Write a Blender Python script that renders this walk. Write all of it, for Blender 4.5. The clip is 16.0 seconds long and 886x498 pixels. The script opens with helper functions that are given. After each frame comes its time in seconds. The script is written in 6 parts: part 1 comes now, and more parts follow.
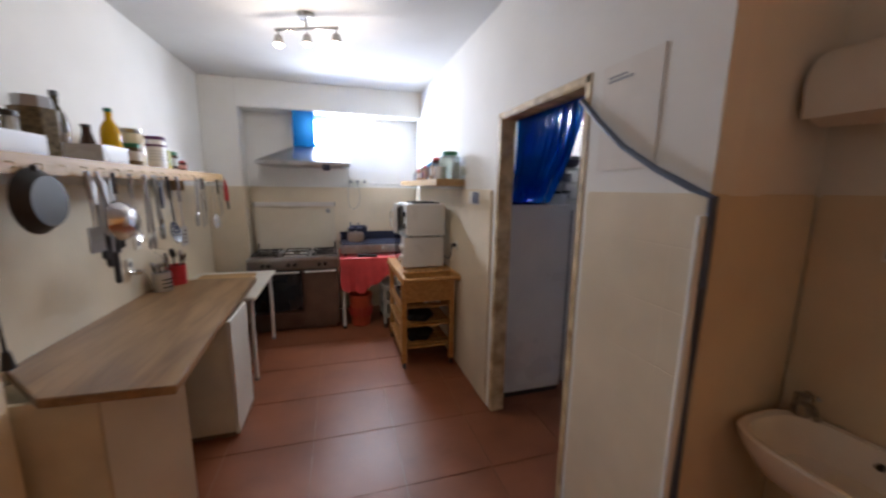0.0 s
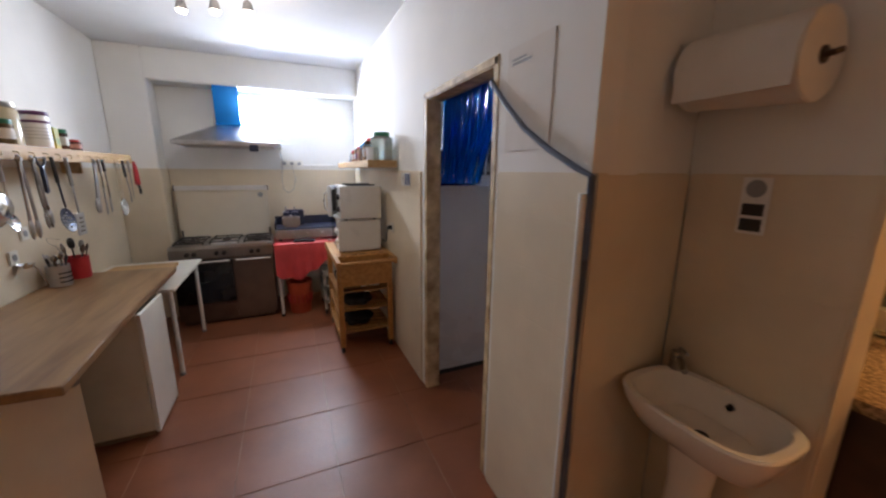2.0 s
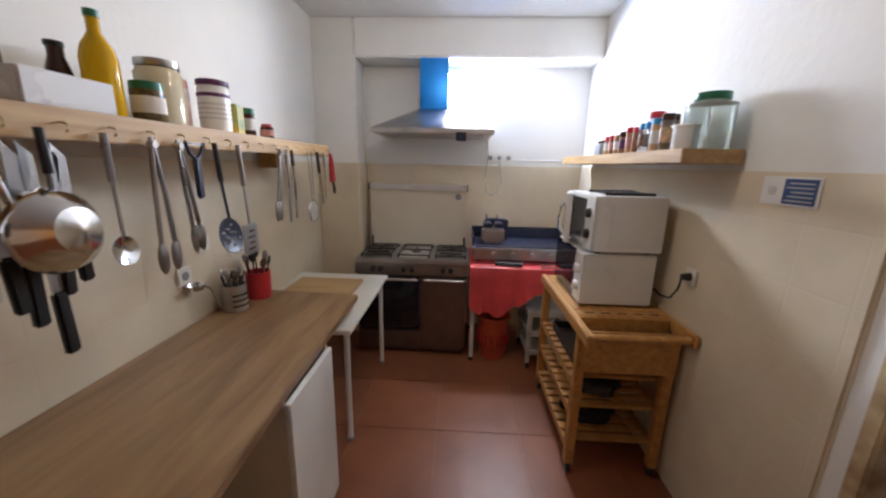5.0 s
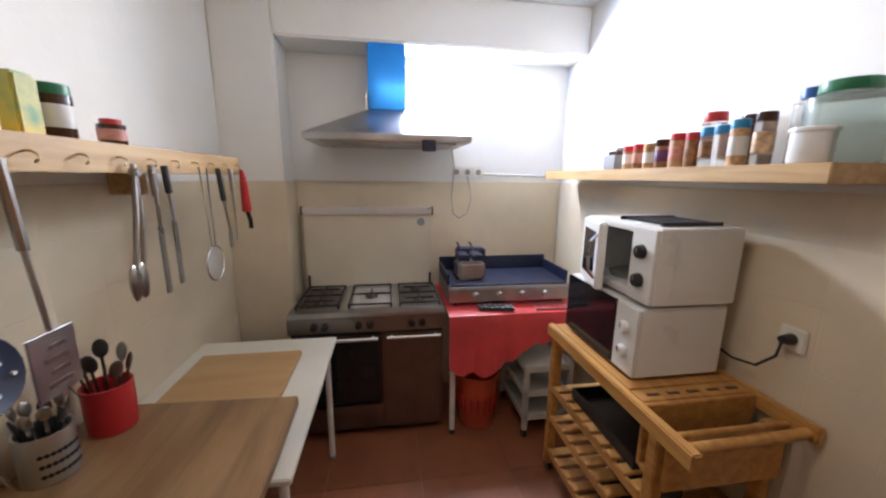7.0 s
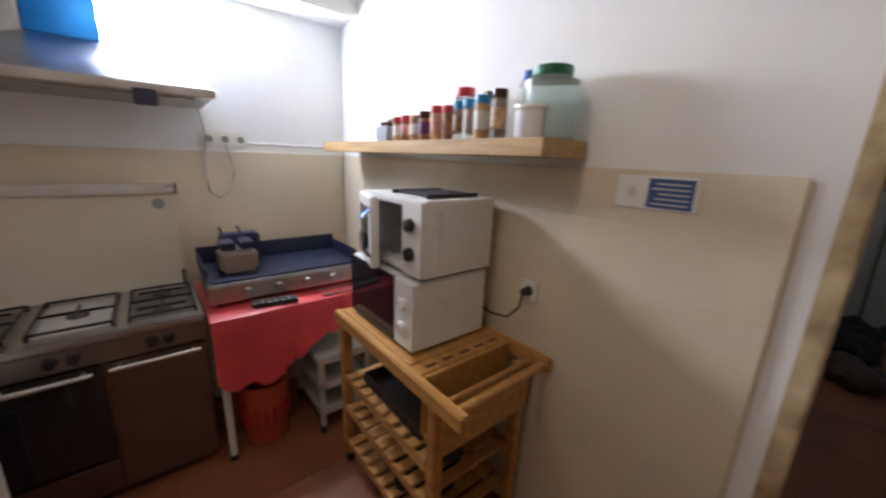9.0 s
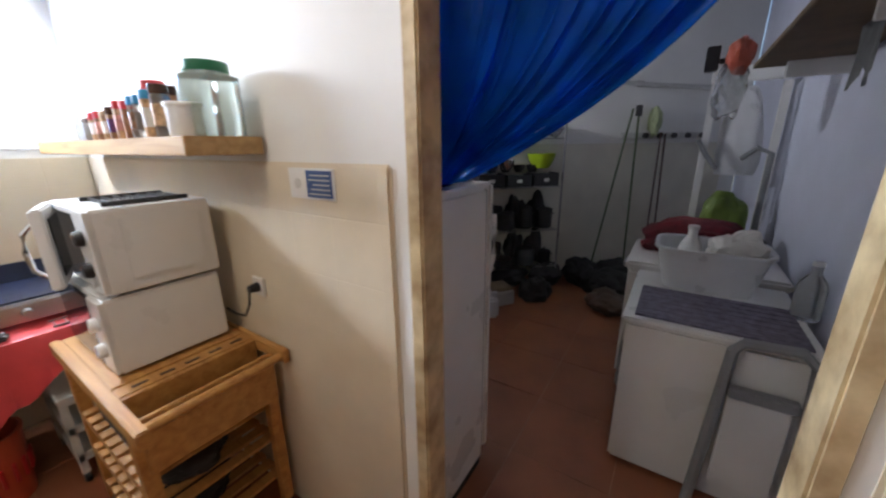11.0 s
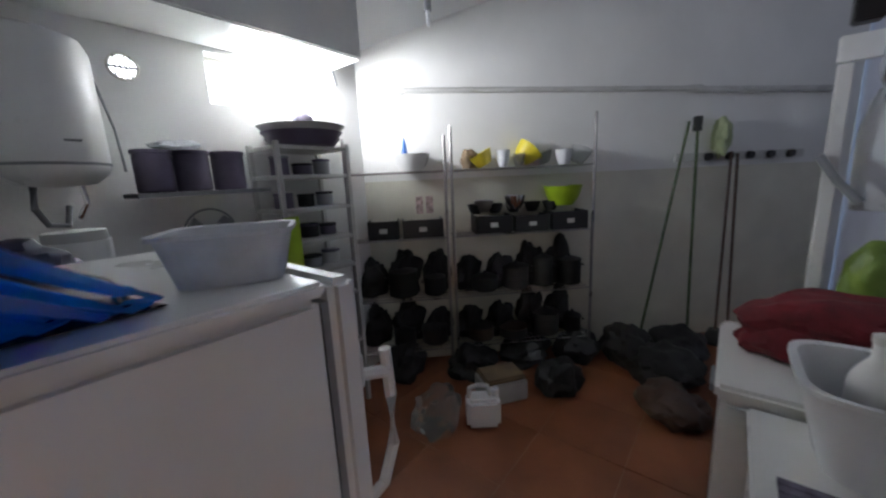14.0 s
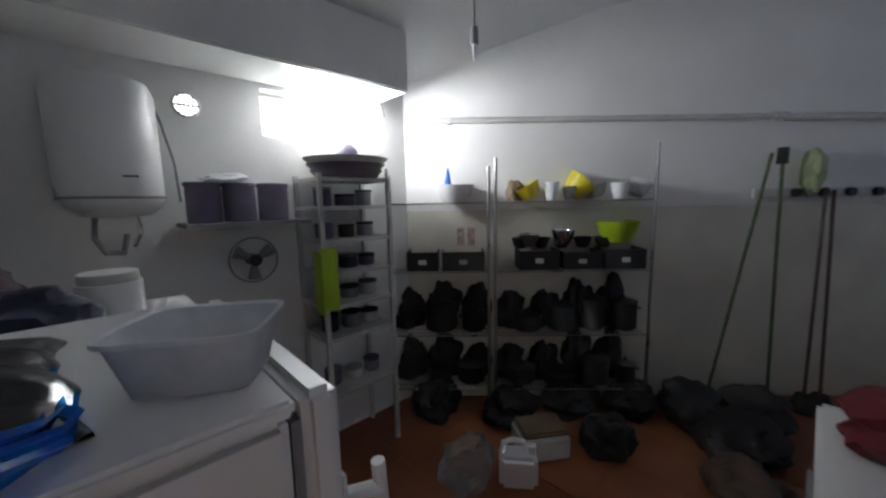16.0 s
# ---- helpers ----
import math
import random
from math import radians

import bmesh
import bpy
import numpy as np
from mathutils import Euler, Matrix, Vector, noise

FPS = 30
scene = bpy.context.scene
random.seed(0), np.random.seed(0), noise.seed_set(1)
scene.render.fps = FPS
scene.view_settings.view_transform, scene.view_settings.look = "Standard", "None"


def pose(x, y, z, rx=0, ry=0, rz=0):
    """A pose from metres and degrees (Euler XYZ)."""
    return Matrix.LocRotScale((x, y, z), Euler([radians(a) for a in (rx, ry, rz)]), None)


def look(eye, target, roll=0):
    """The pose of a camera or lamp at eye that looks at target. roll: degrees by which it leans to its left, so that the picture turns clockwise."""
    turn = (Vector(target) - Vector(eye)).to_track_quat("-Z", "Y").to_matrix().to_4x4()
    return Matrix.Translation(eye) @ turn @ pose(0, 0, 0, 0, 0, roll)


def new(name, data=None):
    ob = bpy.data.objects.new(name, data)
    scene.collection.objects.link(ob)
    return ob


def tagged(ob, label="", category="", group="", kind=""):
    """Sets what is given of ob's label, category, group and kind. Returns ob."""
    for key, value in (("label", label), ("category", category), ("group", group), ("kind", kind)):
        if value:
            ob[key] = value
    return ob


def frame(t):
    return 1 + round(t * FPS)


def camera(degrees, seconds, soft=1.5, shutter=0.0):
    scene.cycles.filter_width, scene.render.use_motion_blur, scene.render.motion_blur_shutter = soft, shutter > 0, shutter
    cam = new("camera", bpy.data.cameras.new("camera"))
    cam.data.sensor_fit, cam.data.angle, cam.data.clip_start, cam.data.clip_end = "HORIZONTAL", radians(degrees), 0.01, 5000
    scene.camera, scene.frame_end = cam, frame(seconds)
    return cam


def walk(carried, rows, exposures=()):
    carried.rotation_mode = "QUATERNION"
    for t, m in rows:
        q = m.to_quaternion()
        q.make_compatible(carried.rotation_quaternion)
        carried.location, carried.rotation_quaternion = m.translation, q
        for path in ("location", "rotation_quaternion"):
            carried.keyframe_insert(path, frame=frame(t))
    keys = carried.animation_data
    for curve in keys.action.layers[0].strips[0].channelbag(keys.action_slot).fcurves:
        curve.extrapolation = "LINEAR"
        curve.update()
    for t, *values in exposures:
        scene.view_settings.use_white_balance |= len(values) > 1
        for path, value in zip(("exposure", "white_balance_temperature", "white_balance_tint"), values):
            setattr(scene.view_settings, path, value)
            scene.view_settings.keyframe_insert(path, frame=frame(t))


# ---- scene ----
cam = camera(102.3, 16.0, soft=2.3, shutter=0.4)

PATH = [
    (0, (1.617, -0.051, 1.567), (2.173, 1.841, 1.23), 0.7),
    (0.5, (1.698, -0.154, 1.566), (2.58, 1.603, 1.199), 0.5),
    (1, (1.75, -0.276, 1.58), (2.722, 1.432, 1.211), 0.8),
    (1.5, (1.784, -0.295, 1.573), (2.67, 1.452, 1.171), 0.6),
    (2, (1.769, -0.121, 1.562), (2.552, 1.669, 1.134), 0.5),
    (2.5, (1.698, 0.089, 1.573), (2.393, 1.919, 1.164), -1.1),
    (3, (1.661, 0.332, 1.544), (2.047, 2.247, 1.115), -0.7),
    (3.5, (1.654, 0.598, 1.547), (1.641, 2.55, 1.11), 1.3),
    (3.7, (1.646, 0.684, 1.556), (1.54, 2.631, 1.112), 1.3),
    (6, (1.387, 1.631, 1.561), (1.377, 3.578, 1.101), 1.0),
    (6.5, (1.323, 1.801, 1.582), (1.518, 3.754, 1.198), 0.7),
    (7, (1.276, 1.947, 1.594), (1.573, 3.885, 1.198), 0.6),
    (7.5, (1.301, 2.084, 1.586), (1.552, 4.025, 1.174), 1.2),
    (8, (1.343, 2.151, 1.581), (1.775, 4.062, 1.178), 1.2),
    (8.5, (1.37, 2.149, 1.584), (2.227, 3.914, 1.196), 1.3),
    (9, (1.486, 2.055, 1.572), (2.713, 3.555, 1.077), 2.2),
    (9.5, (1.653, 1.9, 1.566), (3.001, 3.288, 1.06), 1.0),
    (10, (1.674, 1.776, 1.621), (3.156, 2.953, 0.976), 0.3),
    (10.2, (1.694, 1.72, 1.635), (3.228, 2.809, 0.956), -0.9),
    (12.3, (2.371, 1.412, 1.553), (4.011, 2.475, 1.13), -0.8),
    (12.5, (2.44, 1.441, 1.553), (4.08, 2.509, 1.138), -1.0),
    (13, (2.627, 1.583, 1.57), (4.316, 2.57, 1.154), -1.9),
    (13.5, (2.793, 1.686, 1.574), (4.435, 2.743, 1.139), -2.0),
    (14, (2.992, 1.758, 1.587), (4.516, 2.996, 1.21), -2.7),
    (14.5, (3.105, 1.803, 1.612), (4.508, 3.182, 1.25), -2.9),
    (15, (3.166, 1.832, 1.658), (4.438, 3.348, 1.365), -3.3),
    (15.5, (3.177, 1.842, 1.689), (4.434, 3.378, 1.44), -1.4),
    (16, (3.128, 1.8, 1.676), (4.488, 3.242, 1.411), -1.2),
]
walk(cam, [(t, look(eye, target, roll)) for t, eye, target, roll in PATH],
     [(0, 0.1, 6250, 17), (3.5, 0.1, 6250, 18), (6.0, 0.0, 6550, 18), (6.5, 0.22, 6550, 18), (7.1, 0.2, 6550, 18), (7.6, -0.15, 6550, 18), (9.0, -0.2, 6600, 18), (9.6, 0.05, 6600, 18), (10.2, 0.2, 6600, 18), (12.3, 1.25, 6150, 9), (13.0, 1.3, 6200, 9), (13.6, 1.0, 6450, 12), (14.4, 0.6, 6450, 12), (16.0, 0.5, 6450, 12)])

# ---- light ----
world = bpy.data.worlds.new("world")
scene.world = world
world.use_nodes = True
wn = world.node_tree.nodes
sky = wn.new("ShaderNodeTexSky")
sky.sky_type, sky.sun_disc = "NISHITA", False
sky.sun_elevation, sky.sun_rotation = radians(45), radians(200)
world.node_tree.links.new(sky.outputs[0], wn["Background"].inputs[0])
wn["Background"].inputs[1].default_value = 0.10


def area_lamp(name, m, sx, sy, watts, colour):
    d = bpy.data.lights.new(name, "AREA")
    d.shape, d.size, d.size_y, d.energy, d.color = "RECTANGLE", sx, sy, watts, colour
    ob = new(name, d)
    ob.matrix_world = m
    return ob


def point_lamp(name, at, watts, colour, r=0.04):
    d = bpy.data.lights.new(name, "POINT")
    d.energy, d.color, d.shadow_soft_size = watts, colour, r
    ob = new(name, d)
    ob.location = at
    return ob


area_lamp("kitchen_window_light", look((1.78, 4.655, 2.20), (1.78, 3.2, 1.45)), 0.74, 0.30, 64, (0.80, 0.90, 1.0))
area_lamp("store_window_light", look((4.2, 4.16, 2.22), (5.6, 3.45, 3.45)), 0.66, 0.28, 40, (0.92, 0.95, 1.0))

SPOT_W, SINK_W = 3.5, 42.0

# ---- materials ----


def mat(name, col, rough=0.6, metal=0.0, var=0.12, scale=6.0, bump=0.1, fine=60.0, trans=0.0, alpha=1.0, tint=None, obrand=0.0):
    m = bpy.data.materials.new(name)
    m.use_nodes = True
    nt = m.node_tree
    b = nt.nodes["Principled BSDF"]
    tc = nt.nodes.new("ShaderNodeTexCoord")
    n1 = nt.nodes.new("ShaderNodeTexNoise")
    n1.inputs["Scale"].default_value, n1.inputs["Detail"].default_value = scale, 6
    n2 = nt.nodes.new("ShaderNodeTexNoise")
    n2.inputs["Scale"].default_value, n2.inputs["Detail"].default_value = fine, 3
    geo = nt.nodes.new("ShaderNodeNewGeometry")
    for n in (n1, n2):
        nt.links.new(geo.outputs["Position"], n.inputs["Vector"])
    ramp = nt.nodes.new("ShaderNodeValToRGB")
    c2 = tint or [c * (1 - 2.2 * var) for c in col]
    ramp.color_ramp.elements[0].color = (*c2, 1)
    ramp.color_ramp.elements[1].color = (*[min(1, c * (1 + 0.6 * var)) for c in col], 1)
    ramp.color_ramp.elements[0].position, ramp.color_ramp.elements[1].position = 0.28, 0.66
    nt.links.new(n1.outputs[0], ramp.inputs[0])
    src = ramp.outputs[0]
    if obrand:
        oi = nt.nodes.new("ShaderNodeObjectInfo")
        hs = nt.nodes.new("ShaderNodeHueSaturation")
        mr = nt.nodes.new("ShaderNodeMapRange")
        mr.inputs[3].default_value, mr.inputs[4].default_value = 1 - obrand, 1 + obrand
        nt.links.new(oi.outputs["Random"], mr.inputs[0])
        nt.links.new(mr.outputs[0], hs.inputs["Value"])
        nt.links.new(src, hs.inputs["Color"])
        src = hs.outputs[0]
    nt.links.new(src, b.inputs["Base Color"])
    rr = nt.nodes.new("ShaderNodeMapRange")
    rr.inputs[3].default_value, rr.inputs[4].default_value = max(0.03, rough - 0.12), min(1, rough + 0.12)
    nt.links.new(n1.outputs[0], rr.inputs[0])
    nt.links.new(rr.outputs[0], b.inputs["Roughness"])
    b.inputs["Metallic"].default_value = metal
    if trans:
        b.inputs["Transmission Weight"].default_value = trans
        b.inputs["IOR"].default_value = 1.25
    b.inputs["Alpha"].default_value = alpha
    if bump:
        bp = nt.nodes.new("ShaderNodeBump")
        bp.inputs["Strength"].default_value, bp.inputs["Distance"].default_value = bump, 0.004
        nt.links.new(n2.outputs[0], bp.inputs["Height"])
        nt.links.new(bp.outputs[0], b.inputs["Normal"])
    return m


def wood(name, light, dark, along="Y", rough=0.45, stretch=14.0, scale=2.2):
    m = bpy.data.materials.new(name)
    m.use_nodes = True
    nt = m.node_tree
    b = nt.nodes["Principled BSDF"]
    geo = nt.nodes.new("ShaderNodeNewGeometry")
    mp = nt.nodes.new("ShaderNodeMapping")
    mp.inputs["Scale"].default_value = [1.0 if a == along else stretch for a in "XYZ"]
    nt.links.new(geo.outputs["Position"], mp.inputs[0])
    n1 = nt.nodes.new("ShaderNodeTexNoise")
    n1.inputs["Scale"].default_value, n1.inputs["Detail"].default_value, n1.inputs["Distortion"].default_value = scale, 8, 0.5
    nt.links.new(mp.outputs[0], n1.inputs["Vector"])
    ramp = nt.nodes.new("ShaderNodeValToRGB")
    ramp.color_ramp.elements[0].color, ramp.color_ramp.elements[1].color = (*dark, 1), (*light, 1)
    ramp.color_ramp.elements[0].position, ramp.color_ramp.elements[1].position = 0.32, 0.66
    nt.links.new(n1.outputs[0], ramp.inputs[0])
    nt.links.new(ramp.outputs[0], b.inputs["Base Color"])
    b.inputs["Roughness"].default_value = rough
    bp = nt.nodes.new("ShaderNodeBump")
    bp.inputs["Strength"].default_value, bp.inputs["Distance"].default_value = 0.15, 0.002
    nt.links.new(n1.outputs[0], bp.inputs["Height"])
    nt.links.new(bp.outputs[0], b.inputs["Normal"])
    return m


def tiled_paint(name, col, w, h, rough=0.35):
    """Old wall tiles under several coats of paint: faint joints as relief."""
    m = mat(name, col, rough, var=0.06, scale=2.5, bump=0)
    nt = m.node_tree
    b = nt.nodes["Principled BSDF"]
    geo = nt.nodes.new("ShaderNodeNewGeometry")
    sx = nt.nodes.new("ShaderNodeSeparateXYZ")
    nt.links.new(geo.outputs["Position"], sx.inputs[0])
    ad = nt.nodes.new("ShaderNodeMath")
    nt.links.new(sx.outputs[0], ad.inputs[0])
    nt.links.new(sx.outputs[1], ad.inputs[1])
    cx = nt.nodes.new("ShaderNodeCombineXYZ")
    nt.links.new(ad.outputs[0], cx.inputs[0])
    nt.links.new(sx.outputs[2], cx.inputs[1])
    br = nt.nodes.new("ShaderNodeTexBrick")
    br.offset = 0.0
    br.inputs["Color1"].default_value = br.inputs["Color2"].default_value = (1, 1, 1, 1)
    br.inputs["Mortar"].default_value = (0, 0, 0, 1)
    br.inputs["Scale"].default_value = 1.0
    br.inputs["Mortar Size"].default_value, br.inputs["Mortar Smooth"].default_value = 0.003, 1.0
    br.inputs["Brick Width"].default_value, br.inputs["Row Height"].default_value = w, h
    nt.links.new(cx.outputs[0], br.inputs["Vector"])
    bp = nt.nodes.new("ShaderNodeBump")
    bp.inputs["Strength"].default_value, bp.inputs["Distance"].default_value = 0.35, 0.002
    nt.links.new(br.outputs["Color"], bp.inputs["Height"])
    nt.links.new(bp.outputs[0], b.inputs["Normal"])
    return m


def glow(name, col, strength):
    m = bpy.data.materials.new(name)
    m.use_nodes = True
    b = m.node_tree.nodes["Principled BSDF"]
    b.inputs["Base Color"].default_value = (*col, 1)
    b.inputs["Emission Color"].default_value = (*col, 1)
    b.inputs["Emission Strength"].default_value = strength
    return m


M_white = mat("white_wall_paint", (0.80, 0.80, 0.77), 0.85, var=0.04, scale=1.5, bump=0.35, fine=25)
M_ceil = mat("ceiling_paint", (0.74, 0.75, 0.75), 0.9, var=0.05, scale=1.3, bump=0.4, fine=18)
M_cream = tiled_paint("cream_tile_paint", (0.70, 0.61, 0.46), 0.20, 0.20)
M_cream2 = tiled_paint("store_tile_paint", (0.66, 0.64, 0.54), 0.20, 0.20)
# white wall; the blue in this colour stands for cool daylight falling on it
M_daylit_wall = mat("daylight_tinted_wall", (0.62, 0.65, 0.78), 0.8, var=0.05, scale=2, bump=0.3, fine=20)
M_jamb = mat("worn_wood_jamb", (0.62, 0.50, 0.30), 0.6, var=0.22, scale=11, bump=0.4, fine=40, tint=(0.30, 0.19, 0.09))
M_tile = mat("terracotta", (0.26, 0.086, 0.037), 0.40, var=0.13, scale=3.2, bump=0.14, fine=26, obrand=0.07)
M_grout = mat("grout", (0.36, 0.20, 0.12), 0.85, var=0.28, scale=5)
M_ltop = wood("laminate_oak", (0.31, 0.185, 0.088), (0.165, 0.088, 0.038), "Y", 0.38, 7, 2.0)
M_board = wood("cutting_board_wood", (0.50, 0.32, 0.15), (0.43, 0.26, 0.115), "X", 0.5, 6)
M_cart = wood("cart_pine", (0.55, 0.29, 0.085), (0.38, 0.17, 0.045), "Y", 0.42)
M_shelf = wood("shelf_pine", (0.52, 0.34, 0.15), (0.36, 0.21, 0.08), "Y", 0.5)
M_orange = wood("orange_wood", (0.56, 0.225, 0.036), (0.47, 0.18, 0.027), "Z", 0.35, 6)
M_whitelam = mat("white_laminate", (0.75, 0.73, 0.66), 0.4, var=0.05, scale=3, bump=0.03)
M_oldlam = mat("old_cream_cabinet", (0.66, 0.60, 0.47), 0.5, var=0.10, scale=3, bump=0.08)
M_enamel = mat("white_enamel", (0.78, 0.78, 0.76), 0.3, var=0.04, scale=2.5, bump=0.02)
M_steel = mat("brushed_steel", (0.52, 0.52, 0.53), 0.33, 1.0, var=0.08, scale=9, bump=0.05, fine=200)
M_dsteel = mat("brown_steel", (0.22, 0.18, 0.16), 0.42, 1.0, var=0.10, scale=6, bump=0.05)
M_chrome = mat("chrome", (0.72, 0.72, 0.72), 0.12, 1.0, var=0.03, bump=0)
M_black = mat("black_iron", (0.018, 0.018, 0.020), 0.45, var=0.2, scale=20, bump=0.1)
M_blackpl = mat("black_plastic", (0.02, 0.02, 0.022), 0.35, var=0.1, bump=0.03)
M_glassblk = mat("dark_glass", (0.012, 0.014, 0.018), 0.06, var=0.05, bump=0)
M_navy = mat("dark_blue_enamel", (0.011, 0.017, 0.048), 0.42, var=0.2, scale=9, bump=0.06)
M_redpl = mat("red_plastic", (0.50, 0.025, 0.030), 0.35, var=0.1, bump=0.03)
M_redcl = mat("red_oilcloth", (0.70, 0.075, 0.08), 0.4, var=0.12, scale=5, bump=0.1)
M_redfab = mat("dark_red_fabric", (0.13, 0.008, 0.014), 0.9, var=0.25, scale=14, bump=0.5, fine=90)
M_bluefilm = mat("blue_film", (0.0, 0.21, 0.72), 0.22, 0.55, var=0.1, scale=5, bump=0.06)
M_bluepvc = mat("blue_pvc_strip", (0.01, 0.23, 0.72), 0.16, var=0.25, scale=10, bump=0.04, trans=0.35)
nt = M_bluepvc.node_tree
lit = nt.nodes.new("ShaderNodeBsdfTranslucent")
lit.inputs["Color"].default_value = (0.03, 0.46, 1.0, 1)
mix = nt.nodes.new("ShaderNodeMixShader")
mix.inputs[0].default_value = 0.45
nt.links.new(nt.nodes["Principled BSDF"].outputs[0], mix.inputs[1])
nt.links.new(lit.outputs[0], mix.inputs[2])
clear = nt.nodes.new("ShaderNodeBsdfTransparent")
clear.inputs["Color"].default_value = (0.10, 0.60, 0.97, 1)
mix2 = nt.nodes.new("ShaderNodeMixShader")
mix2.inputs[0].default_value = 0.42
nt.links.new(mix.outputs[0], mix2.inputs[1])
nt.links.new(clear.outputs[0], mix2.inputs[2])
nt.links.new(mix2.outputs[0], nt.nodes["Material Output"].inputs["Surface"])
M_ceram = mat("white_ceramic", (0.78, 0.75, 0.68), 0.10, var=0.03, bump=0)
M_paper = mat("white_paper", (0.74, 0.72, 0.68), 0.9, var=0.03, scale=8, bump=0.15)
M_granite = mat("brown_granite", (0.42, 0.30, 0.17), 0.22, var=0.38, scale=70, bump=0.05)
M_brown = mat("dark_brown_panel", (0.075, 0.040, 0.025), 0.5, var=0.2, scale=9)
M_kick = mat("kick_board", (0.03, 0.025, 0.02), 0.6)
M_clear = mat("clear_plastic", (0.86, 0.88, 0.88), 0.14, var=0.02, bump=0, trans=0.88)
M_milk = mat("milky_plastic", (0.84, 0.86, 0.88), 0.3, var=0.03, bump=0.03, trans=0.12)
M_grey = mat("grey_plastic", (0.25, 0.26, 0.27), 0.5, var=0.08)
M_lgrey = mat("pale_grey_plastic", (0.58, 0.58, 0.55), 0.5, var=0.08)
M_mat = mat("purple_grey_mat", (0.16, 0.145, 0.20), 0.95, var=0.2, scale=30, bump=0.6, fine=150)
M_lime = mat("lime_plastic", (0.36, 0.52, 0.02), 0.4, var=0.12)
M_yellow = mat("yellow_plastic", (0.75, 0.62, 0.03), 0.4, var=0.1)
M_green = mat("green_lid", (0.01, 0.15, 0.07), 0.4)
M_blue = mat("blue_lid", (0.02, 0.13, 0.45), 0.4)
M_cyan = mat("cyan_lid", (0.02, 0.25, 0.50), 0.4)
M_spice = mat("spice_brown", (0.30, 0.14, 0.06), 0.45, var=0.3, scale=50)
M_spice2 = mat("spice_pale", (0.52, 0.32, 0.17), 0.45, var=0.25, scale=50)
M_pink = mat("pink_label", (0.55, 0.25, 0.20), 0.5, var=0.2, scale=40)
M_lentil = mat("lentil_jar", (0.16, 0.12, 0.06), 0.15, var=0.3, scale=60)
M_oil = mat("yellow_oil", (0.75, 0.45, 0.01), 0.12, var=0.08, trans=0.3)
M_dbottle = mat("dark_olive_bottle", (0.035, 0.028, 0.010), 0.12)
M_coffee = mat("dark_jar", (0.055, 0.022, 0.015), 0.15, var=0.2)
M_gbottle = mat("green_bottle", (0.78, 0.88, 0.80), 0.08, var=0.03, trans=0.94, bump=0)
M_purple = mat("purple_label", (0.10, 0.02, 0.10), 0.5)
M_box = mat("brown_cardboard", (0.20, 0.14, 0.085), 0.85, var=0.15, scale=6, bump=0.2)
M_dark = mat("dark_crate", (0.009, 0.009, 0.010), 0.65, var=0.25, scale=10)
M_tub = mat("plum_tub", (0.12, 0.10, 0.15), 0.5, var=0.15)
M_olive = mat("green_painted_pole", (0.06, 0.10, 0.03), 0.5, var=0.2)
M_tongs = mat("dull_steel", (0.38, 0.37, 0.36), 0.3, 1.0, var=0.08, bump=0.03)
M_satin = mat("satin_aluminium", (0.74, 0.73, 0.72), 0.32, 0.55, var=0.05, bump=0.02)
M_panel = mat("dark_steel_panel", (0.30, 0.28, 0.27), 0.36, 1.0, var=0.10, scale=7, bump=0.05)
M_bulb = glow("lit_bulb", (1.0, 0.90, 0.72), 14)
M_pane = glow("bright_sky_pane", (0.88, 0.95, 1.0), 3.5)
M_hoodlight = glow("vent_daylight", (0.9, 0.96, 1.0), 4)
M_cablep = mat("white_cable", (0.7, 0.69, 0.66), 0.5)
M_bluecable = mat("grey_blue_cable", (0.10, 0.13, 0.20), 0.5)
M_sign_b = mat("sign_blue", (0.04, 0.09, 0.25), 0.5)

# ---- builders ----


def bx(bm, x0, x1, y0, y1, z0, z1, m=None):
    r = bmesh.ops.create_cube(bm, size=1.0)
    mm = Matrix.Translation(((x0 + x1) / 2, (y0 + y1) / 2, (z0 + z1) / 2)) @ Matrix.Diagonal((abs(x1 - x0), abs(y1 - y0), abs(z1 - z0), 1))
    bmesh.ops.transform(bm, matrix=(m @ mm) if m else mm, verts=r["verts"])
    return r["verts"]


def cyl(bm, a, b, r0, r1=None, seg=14, caps=True):
    a, b = Vector(a), Vector(b)
    r1 = r0 if r1 is None else r1
    r = bmesh.ops.create_cone(bm, cap_ends=caps, segments=seg, radius1=r0, radius2=r1, depth=(b - a).length)
    q = (b - a).to_track_quat("Z", "Y").to_matrix().to_4x4()
    bmesh.ops.transform(bm, matrix=Matrix.Translation((a + b) / 2) @ q, verts=r["verts"])


def lathe(bm, prof, at=(0, 0, 0), seg=20, sx=1.0, sy=1.0):
    rings = []
    for r, z in prof:
        rings.append([bm.verts.new((at[0] + sx * r * math.cos(2 * math.pi * i / seg), at[1] + sy * r * math.sin(2 * math.pi * i / seg), at[2] + z)) for i in range(seg)])
    for p, q in zip(rings, rings[1:]):
        for i in range(seg):
            bm.faces.new((p[i], p[(i + 1) % seg], q[(i + 1) % seg], q[i]))
    if prof[0][0] > 1e-4:
        bm.faces.new(rings[0][::-1])
    if prof[-1][0] > 1e-4:
        bm.faces.new(rings[-1])


